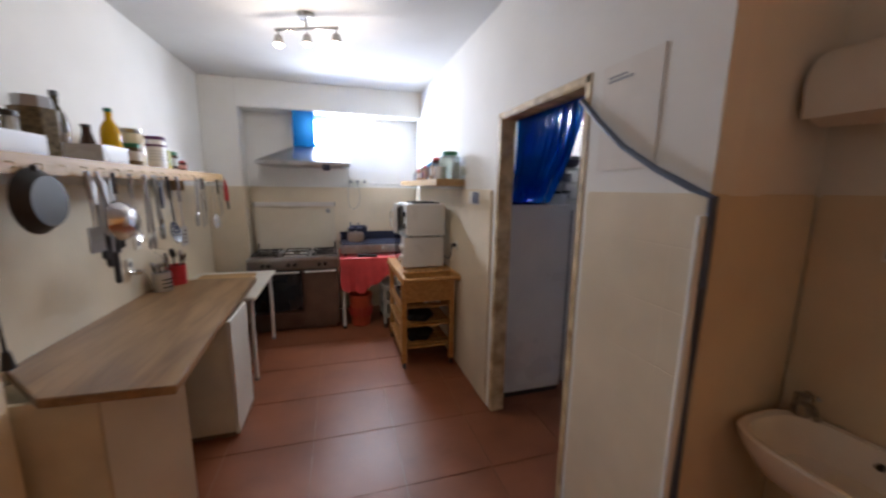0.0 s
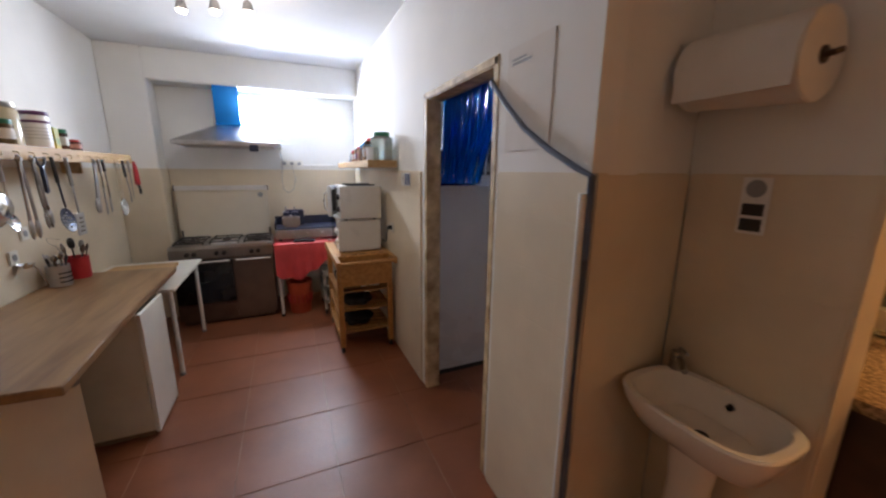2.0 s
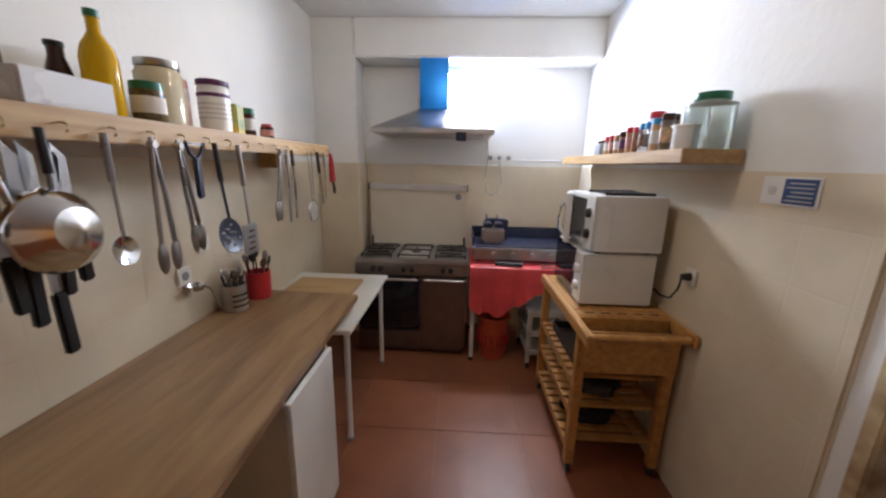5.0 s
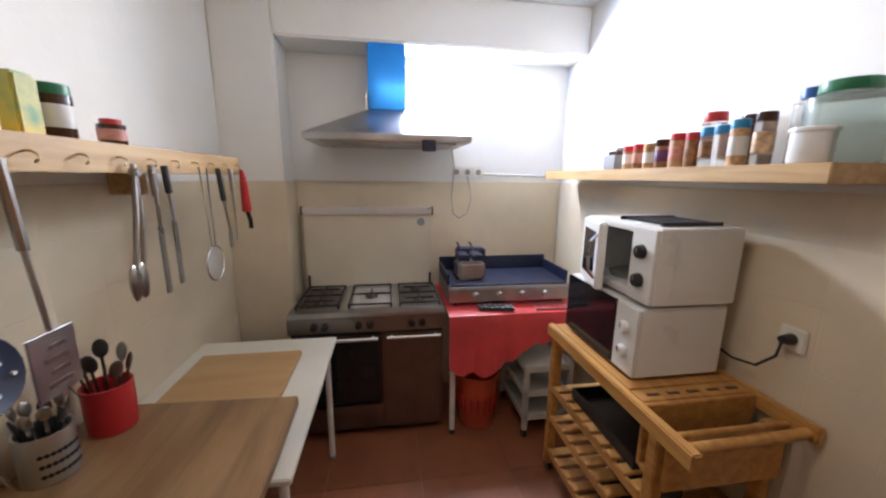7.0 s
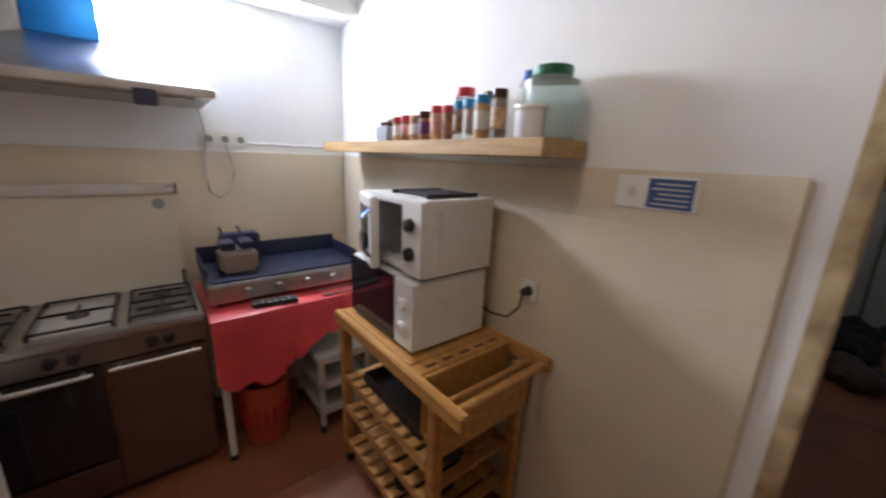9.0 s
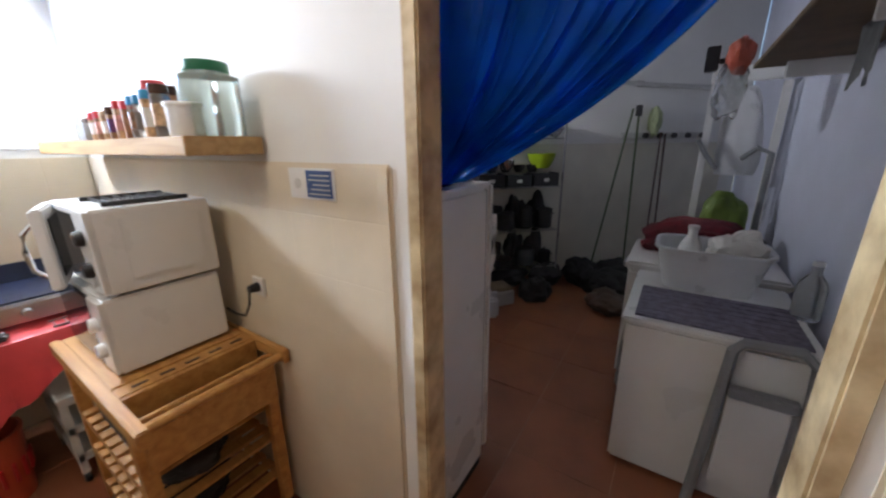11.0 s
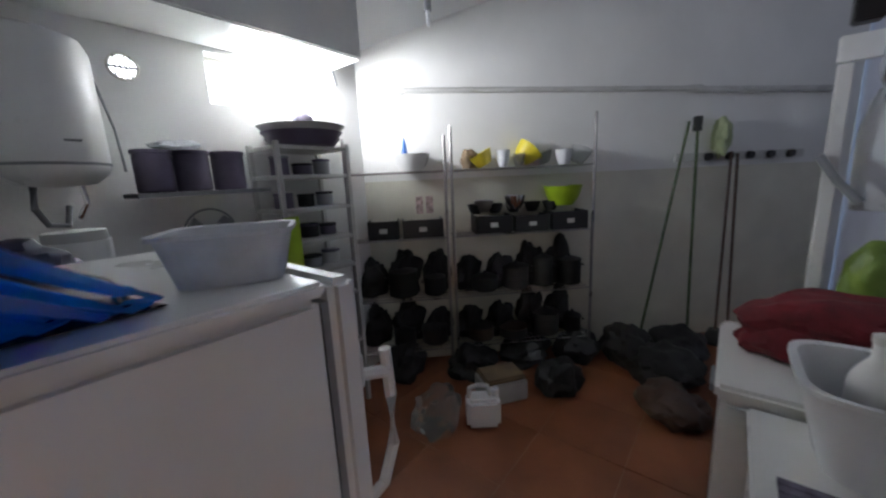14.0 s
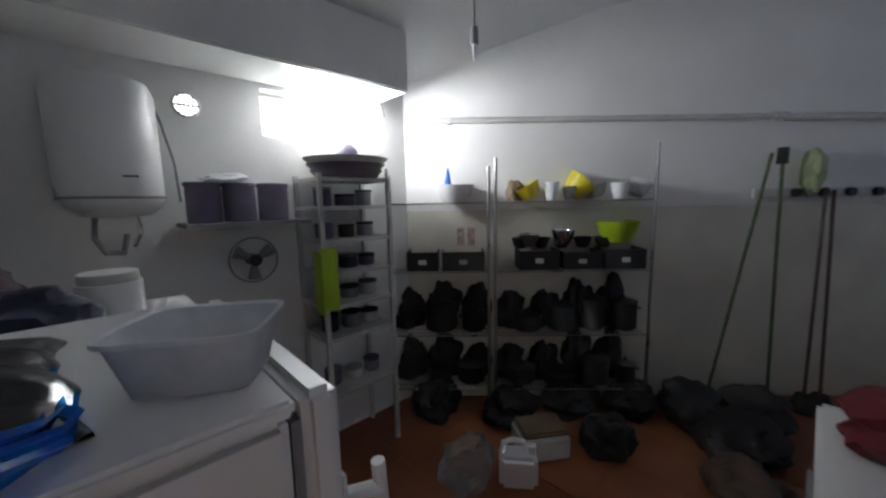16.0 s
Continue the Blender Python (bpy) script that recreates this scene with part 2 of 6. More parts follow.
def tube(bm, pts, r, seg=8):
    pts = [Vector(p) for p in pts]
    rings = []
    for i, p in enumerate(pts):
        d = (pts[min(i + 1, len(pts) - 1)] - pts[max(i - 1, 0)]).normalized()
        q = d.to_track_quat("Z", "Y").to_matrix()
        rings.append([bm.verts.new(p + q @ Vector((r * math.cos(2 * math.pi * k / seg), r * math.sin(2 * math.pi * k / seg), 0))) for k in range(seg)])
    for a, b in zip(rings, rings[1:]):
        for k in range(seg):
            bm.faces.new((a[k], a[(k + 1) % seg], b[(k + 1) % seg], b[k]))
    bm.faces.new(rings[0][::-1])
    bm.faces.new(rings[-1])


def prism(bm, poly, z0, z1):
    a = [bm.verts.new((x, y, z0)) for x, y in poly]
    b = [bm.verts.new((x, y, z1)) for x, y in poly]
    bm.faces.new(a[::-1])
    bm.faces.new(b)
    n = len(poly)
    for i in range(n):
        bm.faces.new((a[i], a[(i + 1) % n], b[(i + 1) % n], b[i]))


def finish(bm, bevel=0.0, smooth=True):
    bmesh.ops.recalc_face_normals(bm, faces=bm.faces)
    if bevel:
        es = [e for e in bm.edges if len(e.link_faces) == 2 and e.calc_face_angle(0) > 0.6]
        bmesh.ops.bevel(bm, geom=es, offset=bevel, segments=2, affect="EDGES", clamp_overlap=True)
    if smooth:
        for f in bm.faces:
            f.smooth = True
        for e in bm.edges:
            if len(e.link_faces) == 2 and e.calc_face_angle(0) > 0.6:
                e.smooth = False


def part(name, bm, material, parent=None, label="", bevel=0.0):
    finish(bm, bevel)
    me = bpy.data.meshes.new(name)
    bm.to_mesh(me)
    bm.free()
    me.materials.append(material)
    ob = new(name, me)
    if parent is not None:
        ob.parent = parent
        ob.matrix_parent_inverse = Matrix.Translation(-ROOT[parent.name])
        ROOT[ob.name] = Vector((0, 0, 0))
    if label:
        ob["label"] = label
    return ob


ROOT = {}


def thing(name, at, label, category, group=""):
    ob = new(name)
    ob.empty_display_size = 0.05
    ob.location = at
    ROOT[ob.name] = Vector(at)
    return tagged(ob, label, category, group)


def solo(name, bm, material, label, category, group="", kind="", bevel=0.0):
    ob = part(name, bm, material, None, "", bevel)
    return tagged(ob, label, category, group, kind)


def B(*boxes):
    bm = bmesh.new()
    for b in boxes:
        bx(bm, *b)
    return bm


def C(*cyls):
    bm = bmesh.new()
    for c in cyls:
        cyl(bm, *c)
    return bm


def L(prof, at, seg=20, sx=1.0, sy=1.0):
    bm = bmesh.new()
    lathe(bm, prof, at, seg, sx, sy)
    return bm


def T(pts, r, seg=8):
    bm = bmesh.new()
    tube(bm, pts, r, seg)
    return bm


def struct(name, bm, material, label, category="wall", bevel=0.0):
    return solo(name, bm, material, label, category, kind="structure", bevel=bevel)


# ---- structure ----
CH = 2.68
WL, WR, WN = 0.28, 2.61, 4.62
struct("wall_west", B((WL - 0.15, WL, -2.5, WN + 0.15, 0, CH)), M_white, "white plastered kitchen side wall", bevel=0)
struct("wainscot_west", B((WL - 0.02, WL + 0.012, -2.45, 4.33, 0, 1.56)), M_cream, "cream-painted old wall tiles with faint joints", bevel=0.004)
# north wall with a window opening, a pier and a beam before the niche
struct("wall_north", B((WL, 1.40, WN, WN + 0.15, 0, CH), (2.16, 2.75, WN, WN + 0.15, 0, CH), (1.40, 2.16, WN, WN + 0.15, 0, 2.06), (1.40, 2.16, WN, WN + 0.15, 2.35, CH)), M_white, "white plastered wall of the cooker niche")
struct("pier_north", B((WL, 0.63, 4.34, WN, 0, CH)), M_white, "white plastered pier beside the cooker niche", bevel=0.012)
struct("beam_north", B((0.63, 2.61, 4.34, WN, 2.39, CH)), M_white, "white plastered beam over the cooker niche", bevel=0.012)
struct("wainscot_pier", B((WL + 0.012, 0.636, 4.328, 4.36, 0, 1.56), (0.61, 0.642, 4.34, 4.61, 0, 1.56)), M_cream, "cream-painted tiles on the pier", bevel=0.004)
struct("wainscot_north", B((0.642, 2.60, WN - 0.012, WN + 0.02, 0, 1.56)), M_cream, "cream-painted tiles behind the cooker", bevel=0.004)
# wall between kitchen and store, with the doorway
D0, D1, DH = 1.24, 2.11, 2.03
struct("wall_east", B((WR, WR + 0.09, D1, WN, 0, CH), (WR, WR + 0.09, 0.70, D0, 0, CH), (WR, WR + 0.09, D0, D1, DH, CH)), M_white, "white plastered wall with the store doorway")
struct("wainscot_east", B((WR - 0.012, WR + 0.02, D1 + 0.05, WN - 0.012, 0, 1.56), (WR - 0.012, WR + 0.02, 0.692, D0 - 0.03, 0, 1.56)), M_cream, "cream-painted tiles with a rounded worn edge", bevel=0.008)
bm = B((WR - 0.004, WR + 0.096, D1 - 0.045, D1 + 0.004, 0, DH), (WR - 0.004, WR + 0.096, D0 - 0.004, D0 + 0.04, 0, DH), (WR - 0.004, WR + 0.096, D0, D1, DH - 0.04, DH + 0.004))
struct("door_frame", bm, M_jamb, "worn yellowish wooden door frame with chipped paint", "door frame", 0.006)
# basin recess and second kitchen
bm = bmesh.new()
prism(bm, [(WR + 0.09, 0.70), (3.15, 0.758), (3.15, 0.88), (WR + 0.09, 0.88)], 0, CH)
struct("wall_recess_north", bm, M_white, "painted wall end of the basin recess")
bm = bmesh.new()
prism(bm, [(2.622, 0.688), (3.137, 0.744), (3.137, 0.78), (2.622, 0.72)], 0, 1.56)
struct("wainscot_recess_north", bm, M_cream, "cream-painted tiles beside the basin", bevel=0.006)
struct("wall_recess_east", B((3.15, 3.27, 0.27, 0.88, 0, CH)), M_white, "painted wall behind the hand basin", bevel=0.01)
struct("wainscot_recess_east", B((3.138, 3.17, 0.262, 0.747, 0, 1.56), (3.14, 3.285, 0.255, 0.29, 0, 1.558)), M_cream, "cream-painted tiles behind the hand basin", bevel=0.008)
struct("wall_sink_room", B((3.27, 5.6, 0.76, 0.88, 0, CH)), M_cream, "warm cream wall behind the sink counter")
struct("wall_sink_east", B((5.55, 5.7, -2.5, 0.76, 0, CH)), M_cream, "warm cream end wall of the sink room")
struct("wall_south", B((0.13, 5.7, -2.62, -2.5, 0, CH)), M_cream, "plain cream wall closing the room")
# store: north wall with a high window, oblique far wall, south wall
SA, SB = Vector((4.93, 4.13)), Vector((7.90, 1.10))
SU = (SA - SB).normalized()
SN = Vector((-SU.y, SU.x))
if SN.x > 0:
    SN = -SN
struct("wall_store_north", B((2.73, 3.87, 4.13, 4.27, 0, CH), (4.53, 5.05, 4.13, 4.27, 0, CH), (3.87, 4.53, 4.13, 4.27, 0, 2.08), (3.87, 4.53, 4.13, 4.27, 2.36, CH)), M_white, "dim white store wall with a high window")
bm = bmesh.new()
o1, o2 = SA + SU * 0.25, SB - SU * 0.25
prism(bm, [tuple(o1), tuple(o2), tuple(o2 - SN * 0.15), tuple(o1 - SN * 0.15)], 0, 3.6)
struct("wall_store_far", bm, M_white, "white store wall, upper part smooth plaster")
bm = bmesh.new()
o1, o2 = SA + SN * 0.012, SB + SN * 0.012
prism(bm, [tuple(o1), tuple(o2), tuple(SB - SN * 0.02), tuple(SA - SN * 0.02)], 0, 1.60)
struct("wainscot_store_far", bm, M_cream2, "greyish cream tiled lower part of the store wall", bevel=0.004)
struct("wall_store_south", B((2.66, 8.2, 0.88, 0.90, 0, 3.6), (5.6, 8.2, 0.76, 0.88, 0, 3.6)), M_daylit_wall, "white store wall beside the machines, bluish daylight put into its colour")
struct("beam_store", B((2.70, 4.66, 3.72, 4.13, 2.385, 2.76)), M_white, "deep white beam before the store window", bevel=0.01)
struct("ceiling", B((0.13, 2.70, -2.62, 4.77, CH, CH + 0.12), (2.70, 8.2, -2.62, 0.88, CH, CH + 0.12)), M_ceil, "white uneven plaster ceiling with slight stains", "ceiling")


def vault(y):
    """Height of the store's vaulted ceiling, which climbs away from the window wall."""
    k = 4.13 - y
    return 2.575 + 0.55 * k - 0.085 * k * k


bm = bmesh.new()
ring = []
for i in range(27):
    y = 4.27 - i * 0.13
    ring.append([bm.verts.new((x, y, z)) for x, z in ((2.69, vault(y)), (8.2, vault(y)), (8.2, vault(y) + 0.12), (2.69, vault(y) + 0.12))])
for a, b in zip(ring, ring[1:]):
    for i in range(4):
        bm.faces.new((a[i], a[(i + 1) % 4], b[(i + 1) % 4], b[i]))
bm.faces.new(ring[0])
bm.faces.new(ring[-1][::-1])
struct("ceiling_store", bm, M_ceil, "white plaster vault rising away from the store window", "ceiling")
struct("wall_store_west_top", B((2.612, 2.698, 0.76, 4.77, CH + 0.121, 3.62)), M_white, "plastered wall above the doorway on the store side")
struct("floor_slab", B((0.13, 8.2, -2.62, 4.77, -0.15, -0.0035)), M_grout, "mortar bed under the floor tiles", "floor")

# ---- windows ----
def window(name, x0, x1, y, z0, z1, label):
    w = thing(name, ((x0 + x1) / 2, y, z0), label, "window")
    w["kind"] = "structure"
    xm = (x0 + x1) / 2
    part("window_frame", B((x0, x1, y, y + 0.04, z0, z0 + 0.025), (x0, x1, y, y + 0.04, z1 - 0.025, z1), (x0, x0 + 0.025, y, y + 0.04, z0 + 0.025, z1 - 0.025), (x1 - 0.025, x1, y, y + 0.04, z0 + 0.025, z1 - 0.025), (xm - 0.015, xm + 0.015, y, y + 0.04, z0 + 0.025, z1 - 0.025)), M_whitelam, w, "white painted frame", 0.003)
    for a, b in ((x0 + 0.025, xm - 0.015), (xm + 0.015, x1 - 0.025)):
        part("pane", B((a, b, y + 0.015, y + 0.021, z0 + 0.025, z1 - 0.025)), M_pane, w, "frosted pane full of daylight")
    return w


window("window_1", 1.40, 2.16, WN + 0.10, 2.06, 2.35, "high frosted window in a white frame behind the hood")
window("window_2", 3.87, 4.53, 4.22, 2.08, 2.36, "high overexposed store window")

# ---- cooker niche ----
cook = thing("gas_cooker", (1.15, 4.2, 0), "wide stainless gas cooker with five burners and raised lid", "cooker")
X0, X1, Y0, Y1, ZT = 0.69, 1.60, 3.95, 4.50, 0.82
part("body", B((X0 + 0.01, X1 - 0.01, Y0 + 0.03, Y1, 0.05, ZT - 0.1), (X0 + 0.04, X1 - 0.04, Y0 + 0.06, Y1, 0.0, 0.06)), M_dsteel, cook, "", 0.004)
part("hob_top", B((X0, X1, Y0 - 0.005, Y1, ZT - 0.03, ZT)), M_steel, cook, "brushed steel hob", 0.008)
part("control_panel", B((X0, X1, Y0, Y0 + 0.05, ZT - 0.125, ZT - 0.032)), M_panel, cook, "dull steel control panel", 0.006)
for kx in (0.84, 0.90, 1.09, 1.155, 1.40, 1.46):
    part("knob", C(((kx, Y0 - 0.028, ZT - 0.078), (kx, Y0 + 0.002, ZT - 0.078), 0.019, 0.024, 16)), M_blackpl, cook, "black knob", 0.003)
ov = part("oven_door", B((X0 + 0.02, 1.22, Y0, Y0 + 0.03, 0.23, ZT - 0.14)), M_black, cook, "dark glass oven door", 0.006)
part("oven_glass", B((X0 + 0.03, 1.205, Y0 - 0.006, Y0 - 0.001, 0.245, ZT - 0.185)), M_glassblk, ov, "black glass")
part("door_handle", C(((X0 + 0.04, Y0 - 0.035, ZT - 0.155), (1.20, Y0 - 0.035, ZT - 0.155), 0.010), ((X0 + 0.07, Y0 - 0.035, ZT - 0.155), (X0 + 0.07, Y0, ZT - 0.155), 0.007), ((1.17, Y0 - 0.035, ZT - 0.155), (1.17, Y0, ZT - 0.155), 0.007)), M_satin, ov, "chrome bar handle")
bd = part("bottle_door", B((1.235, X1 - 0.012, Y0, Y0 + 0.03, 0.06, ZT - 0.14)), M_dsteel, cook, "plain brownish steel door", 0.006)
part("door_handle", C(((1.25, Y0 - 0.03, ZT - 0.155), (X1 - 0.03, Y0 - 0.03, ZT - 0.155), 0.009), ((1.28, Y0 - 0.03, ZT - 0.155), (1.28, Y0, ZT - 0.155), 0.006), ((X1 - 0.06, Y0 - 0.03, ZT - 0.155), (X1 - 0.06, Y0, ZT - 0.155), 0.006)), M_satin, bd, "chrome bar handle")
part("drawer", B((X0 + 0.02, 1.22, Y0, Y0 + 0.03, 0.06, 0.215)), M_dsteel, cook, "", 0.006)
# glass lid: the cream is the wall's reflection, set as a plain colour
part("lid", B((0.70, 1.575, 4.475, 4.49, ZT, 1.36)), mat("lid_wall_reflection", (0.62, 0.56, 0.45), 0.35, var=0.015, bump=0), cook, "raised lid panel, the cream wall's reflection put into its colour", 0.004)
part("lid_rail", B((0.695, 1.58, 4.45, 4.50, 1.335, 1.385)), M_satin, cook, "chrome rail along the lid's edge", 0.008)
for ex in (0.690, 1.577):
    part("rail_end", B((ex, ex + 0.008, 4.448, 4.502, 1.332, 1.388)), M_blackpl, cook, "dark rail end")
part("lid_hinge", C(((0.72, 4.46, ZT), (0.72, 4.46, ZT + 0.09), 0.008)), M_blackpl, cook)
part("lid_hinge", C(((1.565, 4.46, ZT), (1.565, 4.46, ZT + 0.09), 0.008)), M_blackpl, cook)
part("badge", C(((1.50, 4.472, 1.28), (1.50, 4.475, 1.28), 0.028)), M_grey, cook, "round dark badge")
for (gx, w, ys) in ((0.85, 0.24, (4.10, 4.33)), (1.155, 0.25, (4.215,)), (1.455, 0.24, (4.10, 4.33))):
    bm = bmesh.new()
    ya, yb, z = 4.02, 4.41, ZT + 0.024
    for xx in (gx - w / 2, gx + w / 2):
        bx(bm, xx - 0.004, xx + 0.004, ya, yb, z - 0.006, z + 0.004)
    for yy in (ya, (ya + yb) / 2, yb):
        bx(bm, gx - w / 2, gx + w / 2, yy - 0.004, yy + 0.004, z - 0.006, z + 0.004)
    for yy in ys:
        bx(bm, gx - 0.005, gx + 0.005, yy - 0.09, yy + 0.09, z - 0.004, z + 0.006)
        bx(bm, gx - 0.09, gx + 0.09, yy - 0.004, yy + 0.004, z - 0.004, z + 0.006)
    for xx in (gx - w / 2, gx + w / 2):
        for yy in (ya, yb):
            bx(bm, xx - 0.006, xx + 0.006, yy - 0.006, yy + 0.006, ZT, z)
    part("pan_grate", bm, M_black, cook, "black pan grate")
    part("spill_tray", B((gx - w / 2 + 0.01, gx + w / 2 - 0.01, ya + 0.01, yb - 0.01, ZT, ZT + 0.004)), M_satin if len(ys) == 1 else M_panel, cook)
    for yy in ys:
        part("burner", C(((gx, yy, ZT), (gx, yy, ZT + 0.014), 0.042, 0.038, 20), ((gx, yy, ZT + 0.014), (gx, yy, ZT + 0.022), 0.03, 0.027, 20)), M_dsteel, cook)

# extractor hood: a shallow steel pyramid with a blue-filmed duct
hood = thing("extractor_hood", (1.29, 4.35, 1.80), "stainless pyramid extractor hood on the niche wall", "hood")
bm = bmesh.new()
lo = [(0.82, 4.04), (1.76, 4.04), (1.76, 4.615), (0.82, 4.615)]
hi = [(1.16, 4.33), (1.40, 4.33), (1.40, 4.615), (1.16, 4.615)]
rows = [[bm.verts.new((x, y, 1.79)) for x, y in lo], [bm.verts.new((x, y, 1.825)) for x, y in lo], [bm.verts.new((x, y, 2.0)) for x, y in hi]]
for a, b in zip(rows, rows[1:]):
    for i in range(4):
        bm.faces.new((a[i], a[(i + 1) % 4], b[(i + 1) % 4], b[i]))
bm.faces.new(rows[0][::-1])
bm.faces.new(rows[2])
part("canopy", bm, M_steel, hood, "", 0.004)
part("duct_cover", B((1.165, 1.395, 4.335, 4.612, 2.0, 2.388)), M_bluefilm, hood, "duct still wearing shiny blue protective film", 0.006)
part("duct_bracket", B((1.145, 1.16, 4.35, 4.61, 2.0, 2.10)), M_steel, hood)
part("control_box", B((1.47, 1.55, 4.032, 4.042, 1.735, 1.80)), M_navy, hood, "blue filmed switch plate", 0.004)
part("grease_filter", B((0.90, 1.68, 4.10, 4.55, 1.782, 1.79)), M_tongs, hood)


def socket(name, at, axis, label, n=1, plug=False):
    """Socket plate on a wall; axis is the wall's outward direction."""
    s = thing(name, at, label, "socket")
    x, y, z = at
    for i in range(n):
        o = (i - (n - 1) / 2) * 0.082
        if axis == "-y":
            part("plate", B((x + o - 0.04, x + o + 0.04, y - 0.012, y, z - 0.04, z + 0.04)), M_whitelam, s, "", 0.004)
            part("well", C(((x + o, y - 0.014, z), (x + o, y - 0.011, z), 0.02)), M_grey, s)
        else:
            d = -1 if axis == "-x" else 1
            xa, xb = sorted((x, x + 0.012 * d))
            part("plate", B((xa, xb, y + o - 0.04, y + o + 0.04, z - 0.04, z + 0.04)), M_whitelam, s, "", 0.004)
            part("well", C(((x + 0.011 * d, y + o, z), (x + 0.014 * d, y + o, z), 0.02)), M_grey, s)
            if plug:
                part("plug", C(((x + 0.014 * d, y + o, z), (x + 0.05 * d, y + o, z), 0.02, 0.014)), M_blackpl, s, "black plug")
    return s


socket("triple_socket", (1.86, WN - 0.012, 1.63), "-y", "row of three white wall sockets", 3)
solo("hood_cable", T([(1.74, 4.60, 1.80), (1.76, 4.598, 1.66), (1.74, 4.59, 1.45), (1.75, 4.58, 1.33), (1.80, 4.575, 1.29), (1.86, 4.575, 1.33), (1.89, 4.58, 1.45), (1.86, 4.592, 1.60)], 0.004), M_grey, "grey cable looping below the hood sockets", "cable")
solo("wall_conduit", T([(1.99, 4.60, 1.615), (2.3, 4.60, 1.612), (2.60, 4.60, 1.61)], 0.007), M_cablep, "thin white conduit along the tile edge", "conduit")

# ---- red table with the griddle ----
tab = thing("griddle_table", (2.0, 4.15, 0), "small table covered with red oilcloth", "table")
part("tabletop", B((1.62, 2.44, 3.88, 4.52, 0.77, 0.795)), M_whitelam, tab, "", 0.004)
for lx in (1.645, 2.415):
    for ly in (3.91, 4.49):
        part("leg", C(((lx, ly, 0.03), (lx, ly, 0.77), 0.017)), M_enamel, tab, "white round leg")
        part("foot", C(((lx, ly, 0.0), (lx, ly, 0.03), 0.02)), M_blackpl, tab)
def cloth_sheet(bm, off):
    """One side of the oilcloth: flat on the table, then hanging in folds at the front."""
    n, sheet = 26, []
    for i in range(n + 1):
        x = 1.612 + (2.448 - 1.612) * i / n
        drop = 0.28 + 0.10 * math.sin(i * 0.23 + 0.3) + 0.02 * math.sin(i * 1.1)
        line = [bm.verts.new((x, y, 0.802 + off)) for y in (4.52, 4.2, 3.98, 3.89)] + [bm.verts.new((x, 3.872 - off, 0.795 + off))]
        for j in range(1, 9):
            k = j / 8
            w = 0.016 * math.sin(i * 0.9) * k + 0.010 * math.sin(i * 2.1 + 1) * k
            line.append(bm.verts.new((x, 3.868 - w - 0.015 * k - off, 0.795 - drop * k)))
        sheet.append(line)
    for a, b in zip(sheet, sheet[1:]):
        for j in range(len(a) - 1):
            q = (a[j], b[j], b[j + 1], a[j + 1])
            bm.faces.new(q if off else q[::-1])
    return sheet


bm = bmesh.new()
outer, inner = cloth_sheet(bm, 0.003), cloth_sheet(bm, 0.0)
for a, b in zip(range(26), range(1, 27)):
    for e in (0, -1):
        bm.faces.new((outer[a][e], outer[b][e], inner[b][e], inner[a][e]))
for e in (0, -1):
    for j in range(len(outer[0]) - 1):
        bm.faces.new((outer[e][j], outer[e][j + 1], inner[e][j + 1], inner[e][j]))
solo("red_tablecloth", bm, M_redcl, "red oilcloth hanging in folds over the small table", "tablecloth")

gr = thing("gas_griddle", (2.02, 4.2, 0.81), "steel gas griddle with a dark blue splash guard", "griddle")
part("body", B((1.63, 2.43, 4.0, 4.45, 0.83, 0.925)), M_steel, gr, "", 0.008)
part("plate", B((1.65, 2.41, 4.03, 4.42, 0.925, 0.935)), M_navy, gr, "dark cooking plate")
part("splash_guard", B((1.63, 2.43, 4.43, 4.445, 0.925, 1.03), (1.63, 1.642, 4.06, 4.43, 0.925, 1.0), (2.418, 2.43, 4.06, 4.43, 0.925, 1.0)), M_navy, gr, "dark blue splash guard", 0.003)
for kx in (1.80, 1.95, 2.10, 2.25):
    part("knob", C(((kx, 3.972, 0.877), (kx, 4.0, 0.877), 0.018, 0.022, 16)), M_steel, gr, "steel knob", 0.003)
for fx in (1.68, 2.38):
    for fy in (4.04, 4.4):
        part("foot", C(((fx, fy, 0.808), (fx, fy, 0.83), 0.015)), M_blackpl, gr)
fry = thing("frying_basket_pot", (1.80, 4.22, 0.936), "dented steel fryer pot with dark baskets", "pot")
part("pot", B((1.71, 1.89, 4.12, 4.30, 0.937, 1.06)), M_steel, fry, "", 0.02)
for fx in (1.755, 1.845):
    part("basket", B((fx - 0.035, fx + 0.035, 4.14, 4.28, 1.061, 1.10)), M_navy, fry, "dark blue basket", 0.006)
    part("basket_handle", T([(fx, 4.28, 1.09), (fx, 4.36, 1.13), (fx, 4.42, 1.135)], 0.007), M_navy, fry)
part("back_box", B((1.74, 1.94, 4.305, 4.41, 0.937, 1.11)), M_navy, fry, "dark blue heater box", 0.01)
g2 = thing("dotted_oven_mitt", (1.90, 3.93, 0.806), "black oven mitt with white dots on the red cloth", "oven mitt")
bm = bmesh.new()
bx(bm, 1.80, 2.02, 3.895, 3.975, 0.807, 0.828, Matrix.Translation((1.91, 3.93, 0)) @ Matrix.Rotation(-0.15, 4, "Z") @ Matrix.Translation((-1.91, -3.93, 0)))
part("mitt", bm, M_blackpl, g2, "", 0.009)
